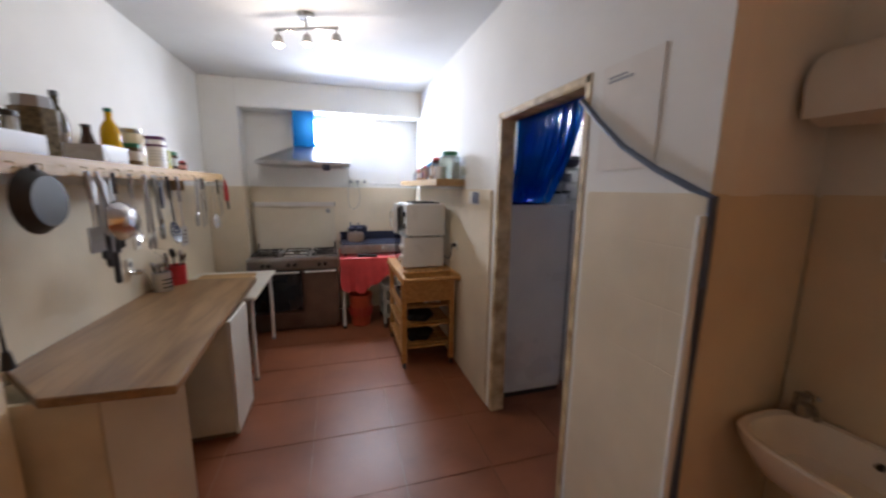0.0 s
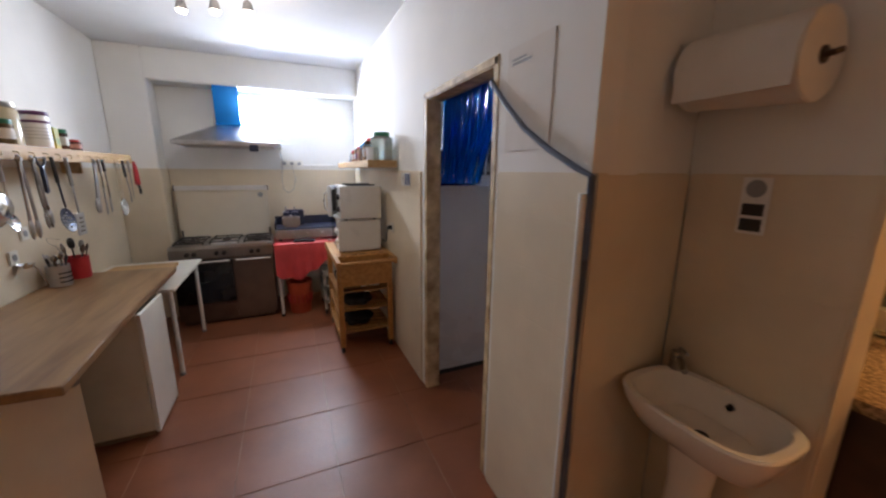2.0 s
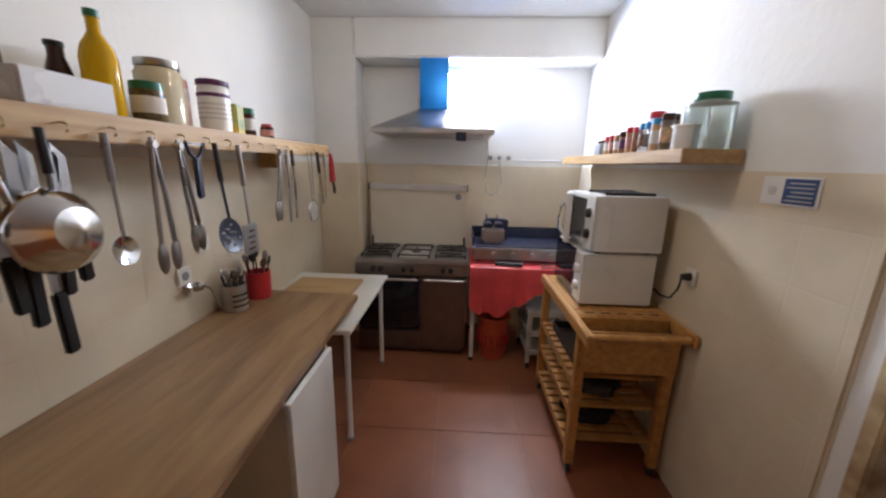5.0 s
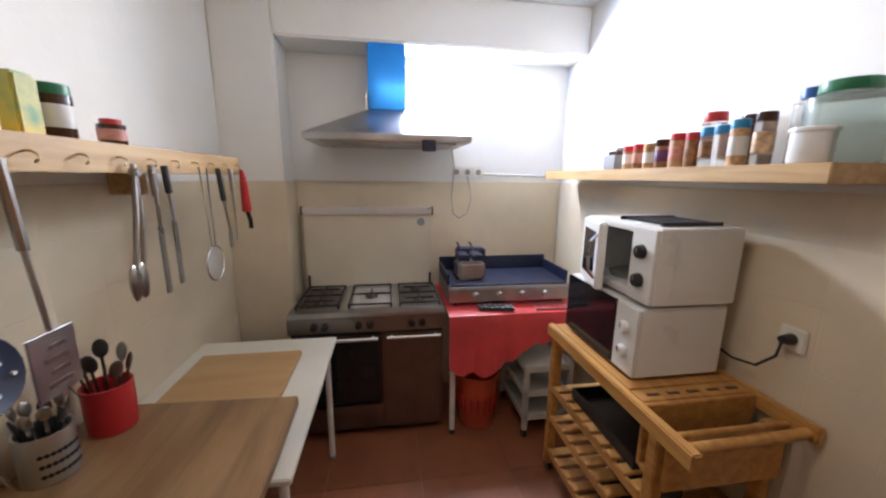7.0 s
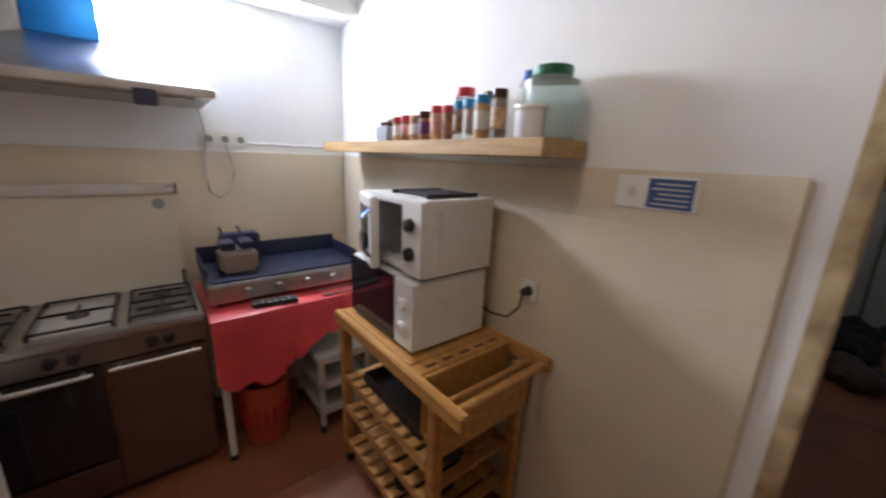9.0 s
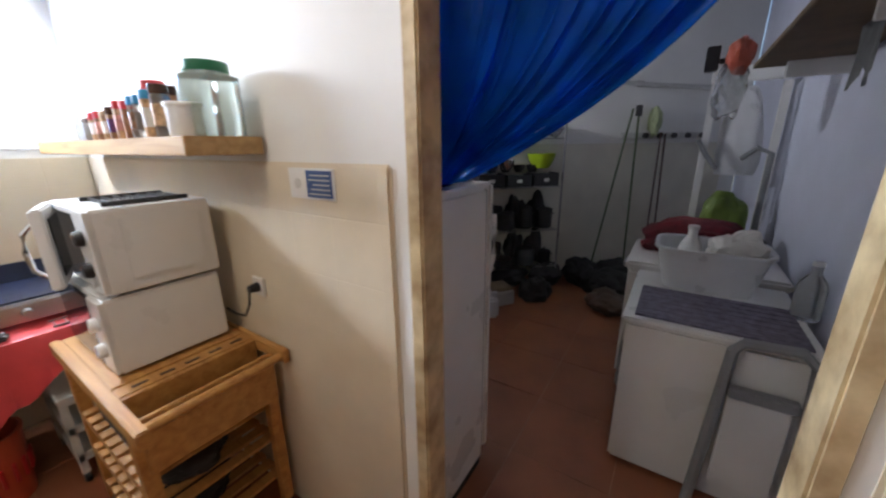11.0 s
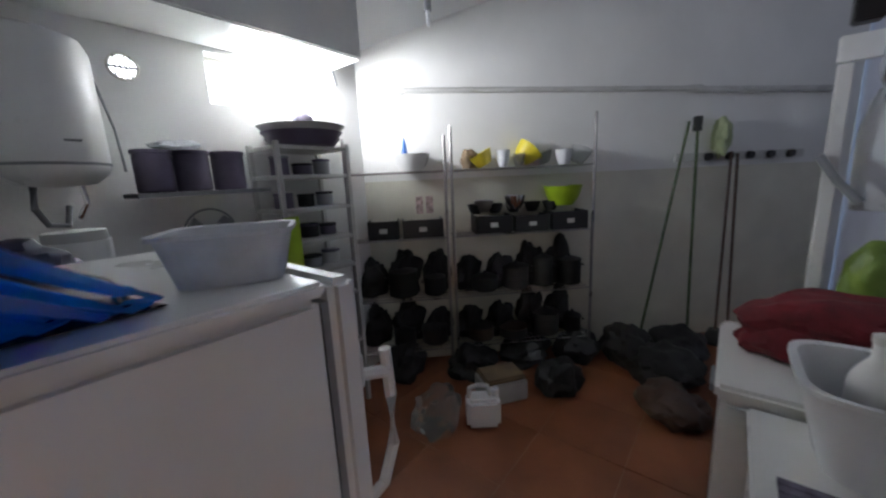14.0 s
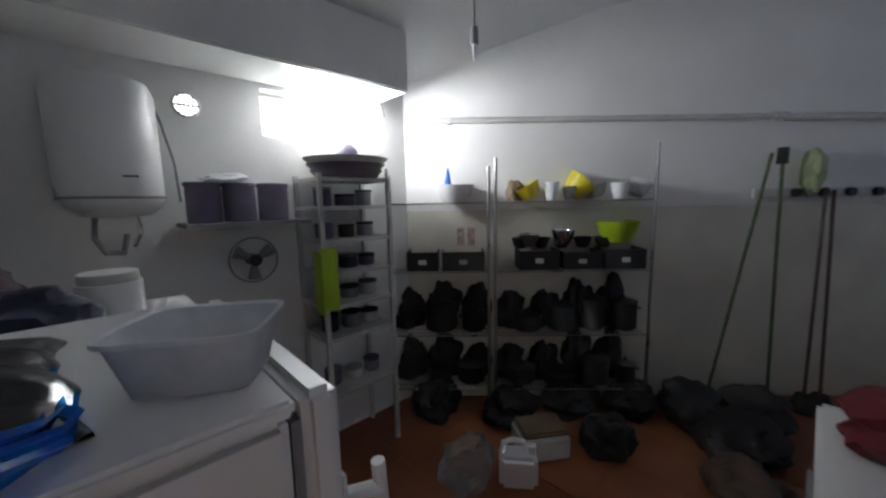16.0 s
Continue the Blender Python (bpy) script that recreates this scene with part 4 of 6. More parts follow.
def tongs(y, length, spread, material, lean=0.0):
    t = thing("kitchen_tongs", (HX, y, HZ - length), "steel kitchen tongs hanging from a hook", "tongs", UT)
    for s in (-1, 1):
        bm = bmesh.new()
        tube(bm, [(HX, y, HZ), (HX + 0.004, y + s * spread * 0.35 + lean * 0.3, HZ - length * 0.4), (HX + 0.004, y + s * spread * 0.5 + lean * 0.8, HZ - length * 0.78)], 0.007, 8)
        r = bmesh.ops.create_uvsphere(bm, u_segments=12, v_segments=8, radius=1.0)
        bmesh.ops.transform(bm, matrix=Matrix.Translation((HX + 0.004, y + s * spread * 0.5 + lean, HZ - length * 0.88)) @ Matrix.Diagonal((0.008, 0.02, 0.05, 1)), verts=r["verts"])
        part("arm", bm, material, t)
    part("hinge", C(((HX - 0.008, y, HZ - 0.02), (HX + 0.012, y, HZ - 0.02), 0.011)), material, t)
    return t


tongs(2.26, 0.40, 0.05, M_tongs)
tongs(2.36, 0.36, 0.03, M_tongs, 0.03)
tongs(3.00, 0.34, 0.03, M_tongs, -0.05)


def flat_tool(name, y, length, w, head, material, label, category, handle=None, lean=0.0):
    """A tool of a straight handle and a thin shaped head, hung from the rail."""
    t = thing(name, (HX, y, HZ - length), label, category, UT)
    yb = y + lean
    bm = bmesh.new()
    tube(bm, [(HX, y, HZ), (HX + 0.003, y + lean * 0.3, HZ - (length - head) * 0.5)], 0.0095 if handle else 0.006, 8)
    part("handle", bm, handle or material, t)
    bm = bmesh.new()
    tube(bm, [(HX + 0.003, y + lean * 0.3, HZ - (length - head) * 0.5), (HX + 0.003, yb, HZ - length + head)], 0.005, 8)
    part("shaft", bm, material, t)
    bm = bmesh.new()
    bx(bm, HX, HX + 0.005, yb - w / 2, yb + w / 2, HZ - length, HZ - length + head)
    hd = part("head", bm, material, t, "", 0.0024)
    return t, yb


t, yb = flat_tool("slotted_turner", 2.67, 0.45, 0.10, 0.13, M_steel, "steel slotted turner hanging from the rail", "turner", M_tongs, 0.02)
for i in range(4):
    part("slot", B((HX + 0.0055, HX + 0.0065, yb - 0.025 + 0.012 * (i % 2), yb + 0.025, HZ - 0.43 + i * 0.025, HZ - 0.421 + i * 0.025)), M_brown, t)
t, yb = flat_tool("slotted_turner", 1.80, 0.34, 0.10, 0.11, M_steel, "steel slotted turner hanging from the rail", "turner", M_tongs)
for i, (y, ln) in enumerate(((3.07, 0.37), (3.13, 0.36))):
    flat_tool("kitchen_knife", y, ln, 0.024, 0.20, M_tongs, "kitchen knife hung by its handle from the rail", "knife", M_blackpl if i else M_tongs, 0.01 * i)


def hung_knife(y, z0, z1, handle, lean):
    """A knife hung by its tip behind the strainer: blade above, dark handle below."""
    k = thing("kitchen_knife", (0.60, y, z0), "kitchen knife hanging handle down under the shelf", "knife", "knives under the shelf")
    bm = bmesh.new()
    prism(bm, [(0.0, 0.0), (0.026, 0.0), (0.030, z1 - z0 - handle - 0.03), (0.004, z1 - z0 - handle)], 0.0, 0.003)
    m = Matrix.Translation((0.60, y, z0 + handle)) @ Matrix.Rotation(lean, 4, "X") @ Matrix.Rotation(radians(90), 4, "Z") @ Matrix.Rotation(radians(90), 4, "X")
    bmesh.ops.transform(bm, matrix=m, verts=bm.verts[:])
    part("blade", bm, M_steel, k, "steel blade")
    bm = bmesh.new()
    bx(bm, -0.003, 0.028, -handle, 0.006, -0.008, 0.011, m)
    part("handle", bm, M_blackpl, k, "black riveted handle", 0.006)


for y, z0, z1, handle, lean in ((1.88, 1.23, 1.59, 0.12, 0.05), (1.915, 1.19, 1.59, 0.14, -0.03), (1.955, 1.10, 1.59, 0.15, 0.02), (1.985, 1.24, 1.59, 0.11, -0.06), (2.02, 1.26, 1.59, 0.12, 0.04)):
    hung_knife(y, z0, z1, handle, lean)
pe = thing("vegetable_peeler", (HX, 2.43, HZ - 0.19), "dark blue wide-headed peeler hanging from the rail", "peeler", UT)
part("handle", B((HX - 0.006, HX + 0.008, 2.415, 2.447, HZ - 0.19, HZ - 0.055)), M_navy, pe, "dark blue handle", 0.006)
part("fork", T([(HX, 2.39, HZ - 0.005), (HX, 2.405, HZ - 0.04), (HX, 2.431, HZ - 0.06), (HX, 2.457, HZ - 0.04), (HX, 2.472, HZ - 0.005)], 0.006, 8), M_navy, pe)
part("blade", B((HX - 0.004, HX + 0.004, 2.392, 2.47, HZ - 0.012, HZ - 0.006)), M_chrome, pe, "thin steel blade")
gl = thing("gas_lighter", (HX, 3.70, HZ - 0.27), "red gas lighter with a black trigger hanging at the rail's end", "lighter", UT)
part("body", C(((HX, 3.70, HZ), (HX + 0.002, 3.705, HZ - 0.05), 0.008, 0.016, 12), ((HX + 0.002, 3.705, HZ - 0.05), (HX + 0.004, 3.712, HZ - 0.19), 0.016, 0.021, 12)), M_redpl, gl, "", 0.003)
part("trigger", T([(HX + 0.004, 3.712, HZ - 0.185), (HX + 0.006, 3.735, HZ - 0.23), (HX + 0.006, 3.735, HZ - 0.27)], 0.010, 8), M_blackpl, gl, "black trigger end")


def ladle(name, y, length, r, material, hmat, label, holes=False, lean=0.0):
    t = thing(name, (HX, y, HZ - length), label, "ladle", UT)
    part("handle", T([(HX, y, HZ), (HX + 0.002, y + lean * 0.4, HZ - length * 0.4)], 0.009, 8), hmat, t)
    part("shaft", T([(HX + 0.002, y + lean * 0.4, HZ - length * 0.4), (HX + 0.004, y + lean, HZ - length + r)], 0.005, 8), material, t)
    bm = bmesh.new()
    m = Matrix.Translation((HX + 0.006, y + lean, HZ - length)) @ Matrix.Rotation(radians(80), 4, "Y")
    prof = [(0.001, -0.3 * r), (0.6 * r, -0.2 * r), (r, 0.0), (r * 0.97, 0.02 * r), (0.55 * r, -0.14 * r), (0.001, -0.22 * r)]
    lathe(bm, prof, (0, 0, 0), 20)
    bmesh.ops.transform(bm, matrix=m, verts=bm.verts[:])
    part("bowl", bm, material, t)
    if holes:
        for i in range(12):
            a, q = i * 2.4, 0.2 + 0.05 * i
            p = m @ Vector((r * q * math.cos(a), r * q * math.sin(a), -0.12 * r))
            part("hole", C((tuple(p - Vector((0.004, 0, 0))), tuple(p + Vector((0.008, 0, 0))), 0.004, 0.004, 6)), M_lgrey, t)
    return t


ladle("skimmer", 2.53, 0.345, 0.07, M_navy, M_blackpl, "dark blue nylon skimmer hanging from the rail", True, 0.03)
ladle("steel_ladle", 2.12, 0.30, 0.04, M_chrome, M_tongs, "steel ladle hanging from the rail")
ladle("skimmer", 1.98, 0.24, 0.045, M_tongs, M_blackpl, "steel skimmer hanging from the rail")
# fine sieve, strainer bowl and frying pan
sv = thing("wire_sieve", (HX, 3.34, 1.2), "round fine wire sieve hanging from the rail", "sieve", UT)
part("ring", T([(HX + 0.005, 3.36 + 0.065 * math.cos(i * math.pi / 10), 1.27 + 0.065 * math.sin(i * math.pi / 10)) for i in range(21)], 0.003, 6), M_chrome, sv)
part("handle", T([(HX, 3.33, HZ), (HX + 0.004, 3.345, 1.335)], 0.003, 6), M_chrome, sv)
part("handle", T([(HX, 3.38, HZ), (HX + 0.004, 3.375, 1.335)], 0.003, 6), M_chrome, sv)
part("mesh", C(((HX + 0.002, 3.36, 1.27), (HX + 0.006, 3.36, 1.27), 0.063, 0.063, 24)), mat("wire_mesh", (0.6, 0.6, 0.58), 0.5, 0.6, alpha=0.45), sv)
flat_tool("basting_brush", 3.47, 0.32, 0.03, 0.07, M_tongs, "steel peeler hanging from the rail", "peeler", M_blackpl, 0.05)
flat_tool("thin_spatula", 3.58, 0.30, 0.012, 0.12, M_tongs, "thin steel spatula hanging from the rail", "spatula", M_tongs)
bw = thing("strainer_bowl", (HX, 1.93, 1.3), "polished steel strainer bowl hanging from the rail", "strainer", UT)
bm = bmesh.new()
lathe(bm, [(0.001, -0.055), (0.04, -0.048), (0.068, -0.02), (0.075, 0.0), (0.072, 0.0), (0.064, -0.018), (0.036, -0.044), (0.001, -0.05)], (0, 0, 0), 24)
bmesh.ops.transform(bm, matrix=Matrix.Translation((HX + 0.015, 1.955, 1.40)) @ Matrix.Rotation(radians(-95), 4, "Y") @ Matrix.Scale(1.25, 4), verts=bm.verts[:])
part("bowl", bm, M_chrome, bw)
part("handle", T([(HX, 1.865, HZ), (HX + 0.01, 1.895, 1.46)], 0.007, 8), M_tongs, bw)
fp = thing("frying_pan", (HX, 1.50, 1.4), "black frying pan hanging from the hook shelf", "frying pan", UT)
bm = bmesh.new()
lathe(bm, [(0.001, 0), (0.085, 0), (0.112, 0.035), (0.116, 0.035), (0.088, -0.005), (0.001, -0.005)], (0, 0, 0), 30)
bmesh.ops.transform(bm, matrix=Matrix.Translation((HX + 0.02, 1.545, 1.505)) @ Matrix.Rotation(radians(-90), 4, "Y"), verts=bm.verts[:])
part("pan", bm, M_black, fp)
part("handle", T([(HX, 1.53, HZ + 0.01), (HX, 1.535, 1.60)], 0.009, 8), M_blackpl, fp)

# jars and bottles on the hook shelf
JZ = 1.669
jar("sauce_jar", 0.50, 3.14, JZ, 0.033, 0.075, M_coffee, M_redpl, "small dark sauce jar with a red lid", "jar", 0.02, 0.75, 18, M_pink)
jar("herb_jar", 0.51, 2.95, JZ, 0.035, 0.125, M_coffee, M_green, "herb jar with a dark green lid and pale label", "jar", 0.025, 0.95, 18, M_lgrey)
solo("spice_packet", B((0.47, 0.53, 2.84, 2.90, JZ, JZ + 0.13)), mat("green_yellow_packet", (0.10, 0.22, 0.08), 0.5, var=0.3, scale=14, tint=(0.75, 0.45, 0.02)), "green and yellow spice carton on the shelf", "packet", bevel=0.006)
tin = jar("white_tin", 0.50, 2.745, JZ, 0.058, 0.20, M_enamel, M_purple, "tall white tin with purple bands and lid", "tin", 0.022, 1.0, 24)
part("band", L([(0.0585, 0.135), (0.0592, 0.136), (0.0592, 0.148), (0.0585, 0.149)], (0.50, 2.745, JZ), 24), M_purple, tin, "purple band")
for i in range(4):
    part("text_line", L([(0.0586, 0.05 + 0.018 * i), (0.0590, 0.051 + 0.018 * i), (0.0590, 0.056 + 0.018 * i), (0.0586, 0.057 + 0.018 * i)], (0.50, 2.745, JZ), 24), M_lgrey, tin)
jar("pale_jar", 0.43, 2.62, JZ, 0.05, 0.18, mat("pink_white_jar", (0.65, 0.50, 0.42), 0.35, var=0.2, scale=20), M_pink, "pale plastic jar with a pinkish lid", "jar", 0.03, 0.95)
jar("glass_storage_jar", 0.48, 2.50, JZ, 0.068, 0.21, mat("creamy_jar", (0.60, 0.53, 0.36), 0.15, var=0.1), M_tongs, "large glass jar of flour with a metal lid", "jar", 0.025, 0.92, 24)
jar("olive_jar", 0.53, 2.385, JZ, 0.045, 0.12, M_lentil, M_green, "short jar with a green lid and paper label", "jar", 0.025, 0.95, 18, M_paper)


def bottle(name, x, y, z, r, h, body, cap, label, neck=0.35, band=None):
    b = thing(name, (x, y, z), label, "bottle")
    part("body", L([(r * 0.9, 0), (r, 0.008), (r, h * 0.55), (r * 0.85, h * 0.66), (r * neck, h * 0.80), (r * neck, h * 0.93)], (x, y, z), 20), body, b)
    part("cap", L([(r * neck * 1.12, h * 0.93), (r * neck * 1.15, h * 0.935), (r * neck * 1.15, h * 0.995), (r * neck, h)], (x, y, z), 16), cap, b)
    if band:
        part("paper_label", L([(r * 1.01, h * 0.12), (r * 1.02, h * 0.125), (r * 1.02, h * 0.4), (r * 1.01, h * 0.405)], (x, y, z), 20), band, b)
    return b


bottle("oil_bottle", 0.50, 2.275, JZ, 0.043, 0.28, M_oil, M_green, "clear bottle of yellow cooking oil", 0.35)
bottle("small_dark_bottle", 0.42, 2.235, JZ, 0.03, 0.19, M_coffee, M_blackpl, "small dark sauce bottle", 0.6)
bottle("wine_bottle", 0.40, 2.08, JZ, 0.037, 0.31, M_dbottle, M_blackpl, "dark green oil bottle", 0.38, M_lentil)
bottle("vinegar_bottle", 0.40, 1.98, JZ, 0.036, 0.25, mat("amber_glass", (0.40, 0.25, 0.05), 0.15, trans=0.3), M_lgrey, "amber glass vinegar bottle on the shelf", 0.4)
tb = thing("plastic_tray_box", (0.50, 2.09, JZ), "low translucent white plastic box on the shelf", "box")
part("box", B((0.45, 0.60, 1.99, 2.20, JZ, JZ + 0.006), (0.45, 0.455, 1.99, 2.20, JZ + 0.006, JZ + 0.075), (0.595, 0.60, 1.99, 2.20, JZ + 0.006, JZ + 0.075), (0.455, 0.595, 1.99, 1.995, JZ + 0.006, JZ + 0.075), (0.455, 0.595, 2.195, 2.20, JZ + 0.006, JZ + 0.075)), M_milk, tb, "", 0.002)
jar("lentil_storage_jar", 0.49, 1.80, JZ, 0.072, 0.23, M_lentil, M_tongs, "big square jar of lentils with a metal lid", "jar", 0.05, 0.8, 8)
tb2 = thing("plastic_tray_box", (0.50, 1.52, JZ), "long low translucent plastic box on the shelf", "box")
part("box", B((0.43, 0.60, 1.38, 1.66, JZ, JZ + 0.006), (0.43, 0.435, 1.38, 1.66, JZ + 0.006, JZ + 0.07), (0.595, 0.60, 1.38, 1.66, JZ + 0.006, JZ + 0.07), (0.435, 0.595, 1.38, 1.385, JZ + 0.006, JZ + 0.07), (0.435, 0.595, 1.655, 1.66, JZ + 0.006, JZ + 0.07)), M_milk, tb2, "", 0.002)
jar("small_blue_jar", 0.52, 1.62, JZ + 0.007, 0.03, 0.14, M_clear, M_blackpl, "small clear jar with a dark lid", "jar", 0.02)
jar("pasta_jar", 0.50, 1.54, JZ + 0.007, 0.05, 0.20, M_lentil, M_tongs, "jar of dark grains with a metal lid", "jar", 0.03)
bottle("red_cap_bottle", 0.40, 1.60, JZ, 0.04, 0.30, M_milk, M_redpl, "white bottle with a red cap", 0.5)

wc = thing("wall_cable", (0.49, 1.48, 0.9), "black cable with a plug hanging on the wall by the counter", "cable")
part("lead", T([(0.49, 1.474, 1.585), (0.492, 1.478, 1.45), (0.494, 1.482, 1.30), (0.492, 1.477, 1.12), (0.493, 1.482, 0.99)], 0.006), M_blackpl, wc)
part("plug", C(((0.493, 1.482, 0.99), (0.493, 1.484, 0.925), 0.011, 0.02)), M_blackpl, wc, "black plug")
struct("pilaster_west", B((WL, 0.485, -0.2, 1.47, 0, 1.59)), M_cream, "cream boxed-in wall end before the counter", bevel=0.01)

# ---- ceiling spotlight ----
cl = thing("ceiling_spotlight", (1.42, 2.70, CH), "brushed steel bar spotlight with three lit bulbs", "ceiling lamp")
bar0, bar1 = Vector((1.26, 2.74, 2.59)), Vector((1.66, 2.59, 2.59))
part("ceiling_plate", C(((1.46, 2.665, CH - 0.001), (1.46, 2.665, CH - 0.03), 0.055, 0.05, 24)), M_tongs, cl)
part("stem", C(((1.46, 2.665, CH - 0.03), (1.46, 2.665, 2.59), 0.010)), M_tongs, cl)
part("bar", T([tuple(bar0), tuple(bar1)], 0.011, 10), M_tongs, cl, "steel bar")
for k in (0.04, 0.5, 0.96):
    p = bar0.lerp(bar1, k)
    part("arm", C((tuple(p), (p.x, p.y, 2.555), 0.006)), M_tongs, cl)
    s = part("lamp_head", L([(0.018, 0.055), (0.024, 0.05), (0.032, 0.012), (0.034, 0.0), (0.030, 0.0)], (p.x, p.y, 2.50), 18), M_tongs, cl, "steel lamp head")
    part("bulb", L([(0.030, 0.004), (0.029, -0.004), (0.02, -0.014), (0.001, -0.018)], (p.x, p.y, 2.50), 18), M_bulb, s, "lit bulb")
    point_lamp("spot_bulb_light", (p.x, p.y, 2.455), SPOT_W, (1.0, 0.87, 0.70), 0.03)

# ---- doorway wall: switch, paper, cable ----
solo("paper_notice", B((WR - 0.004, WR - 0.002, 0.90, 1.17, 1.64, 2.02)), M_paper, "white paper notice taped to the wall", "notice")
solo("paper_notice_title", B((WR - 0.0055, WR - 0.0045, 1.02, 1.14, 1.955, 1.965), (WR - 0.0055, WR - 0.0045, 1.05, 1.14, 1.97, 1.978)), M_grey, "grey printed heading on the notice", "notice")
solo("wall_cable_duct", T([(2.60, 1.285, 1.93), (2.588, 1.16, 1.83), (2.586, 1.02, 1.72), (2.585, 0.87, 1.635), (2.587, 0.74, 1.575), (2.587, 0.675, 1.55), (2.589, 0.674, 1.3), (2.589, 0.674, 0.6), (2.589, 0.674, 0.0)], 0.011), M_bluecable, "grey-blue cable running down beside the doorway", "cable")
solo("white_pipe", C(((2.574, 0.69, 0.0), (2.574, 0.69, 1.5), 0.012)), M_enamel, "thin white pipe at the wall corner", "pipe")

# ---- hand basin recess ----
ba = thing("hand_basin", (2.96, 0.47, 0), "small white ceramic basin on a pedestal", "basin")
bm = bmesh.new()
SEG = 32
prof = [(0.30, 0.60, 0.66), (0.62, 0.80, 0.70), (0.96, 0.97, 0.79), (1.0, 1.0, 0.825), (0.97, 0.975, 0.832), (0.86, 0.87, 0.828), (0.78, 0.80, 0.79), (0.55, 0.6, 0.735), (0.12, 0.12, 0.715)]
rings = []
for kx, ky, z in prof:
    ring = []
    for i in range(SEG):
        a = 2 * math.pi * i / SEG
        ex, ey = math.cos(a), math.sin(a)
        p = 0.62
        px = math.copysign(abs(ex) ** p, ex) * 0.175 * kx
        py = math.copysign(abs(ey) ** p, ey) * 0.235 * ky
        if px > 0.0:
            px *= 0.98
        ring.append(bm.verts.new((2.958 + px, 0.475 + py, z)))
    rings.append(ring)
for a, b in zip(rings, rings[1:]):
    for i in range(SEG):
        bm.faces.new((a[i], a[(i + 1) % SEG], b[(i + 1) % SEG], b[i]))
bm.faces.new(rings[0][::-1])
bm.faces.new(rings[-1])
part("bowl", bm, M_ceram, ba)
part("pedestal", L([(0.10, 0.0), (0.095, 0.03), (0.07, 0.12), (0.065, 0.5), (0.085, 0.67)], (3.0, 0.50, 0), 24), M_ceram, ba)
part("drain", C(((2.96, 0.47, 0.716), (2.96, 0.47, 0.722), 0.022)), M_black, ba, "dark drain")
part("overflow", C(((3.085, 0.46, 0.795), (3.072, 0.46, 0.793), 0.010)), M_black, ba, "dark overflow hole")
tp_ = thing("basin_tap", (3.09, 0.66, 0.83), "dark chrome single-lever tap", "tap")
part("body", C(((3.09, 0.66, 0.829), (3.09, 0.66, 0.90), 0.024, 0.021)), M_tongs, tp_)
part("spout", T([(3.09, 0.66, 0.875), (3.05, 0.615, 0.885), (3.01, 0.58, 0.875)], 0.011), M_tongs, tp_)
part("lever", T([(3.09, 0.66, 0.90), (3.09, 0.65, 0.915), (3.045, 0.60, 0.925)], 0.007), M_tongs, tp_)
kr = thing("kitchen_roll", (3.05, 0.56, 1.86), "thick white kitchen roll on a dark wall holder", "kitchen roll")
part("roll", C(((3.03, 0.395, 1.855), (3.03, 0.71, 1.87), 0.112, 0.108, 40)), M_paper, kr, "", 0.004)
part("loose_sheet", B((2.9165, 2.919, 0.40, 0.70, 1.775, 1.87)), M_paper, kr, "loose end of the paper")
part("core", C(((3.03, 0.391, 1.855), (3.03, 0.3945, 1.855), 0.022)), M_brown, kr, "dark core end")
part("axle", T([(3.045, 0.368, 1.862), (3.03, 0.372, 1.856), (3.03, 0.40, 1.856), (3.03, 0.71, 1.87), (3.03, 0.738, 1.87)], 0.008), M_brown, kr, "dark holder rod")
sg = thing("wash_hands_sign", (3.135, 0.53, 1.46), "small white sign with a round pictogram and dark bars", "sign")
part("plate", B((3.132, 3.1375, 0.49, 0.57, 1.37, 1.55)), M_enamel, sg, "", 0.002)
part("pictogram", C(((3.132, 0.53, 1.515), (3.1305, 0.53, 1.515), 0.028)), M_grey, sg)
part("text_block", B((3.1305, 3.1318, 0.50, 0.56, 1.43, 1.468)), M_blackpl, sg)
part("text_block", B((3.1305, 3.1318, 0.50, 0.56, 1.38, 1.42)), M_blackpl, sg)

# ---- sink room ----
ctr = thing("granite_counter", (4.4, 0.43, 0.86), "speckled brown granite counter with a sink cut-out", "counter")
part("slab", B((3.30, 4.15, 0.11, 0.755, 0.86, 0.90), (4.15, 4.95, 0.11, 0.22, 0.86, 0.90), (4.15, 4.95, 0.58, 0.755, 0.86, 0.90), (4.95, 5.54, 0.11, 0.755, 0.86, 0.90)), M_granite, ctr)
solo("granite_upstand", B((3.29, 5.54, 0.742, 0.758, 0.901, 0.96)), M_granite, "granite upstand along the sink wall", "upstand")
solo("counter_end_panel", B((3.31, 3.335, 0.14, 0.74, 0, 0.859)), M_brown, "dark brown end panel of the counter", "panel")
sk = thing("steel_sink", (4.55, 0.4, 0.8), "stainless steel sink set in the counter", "sink")
part("bowl", B((4.16, 4.17, 0.225, 0.575, 0.70, 0.90), (4.93, 4.94, 0.225, 0.575, 0.70, 0.90), (4.17, 4.93, 0.225, 0.235, 0.70, 0.90), (4.17, 4.93, 0.565, 0.575, 0.70, 0.90), (4.17, 4.93, 0.235, 0.565, 0.70, 0.71)), M_tongs, sk)
part("rim", B((4.13, 4.165, 0.20, 0.60, 0.901, 0.906), (4.935, 4.97, 0.20, 0.60, 0.901, 0.906), (4.165, 4.935, 0.20, 0.23, 0.901, 0.906), (4.165, 4.935, 0.57, 0.60, 0.901, 0.906)), M_chrome, sk)
sf = thing("sink_tap", (4.55, 0.66, 0.9), "chrome mixer tap with a round spray head", "tap")
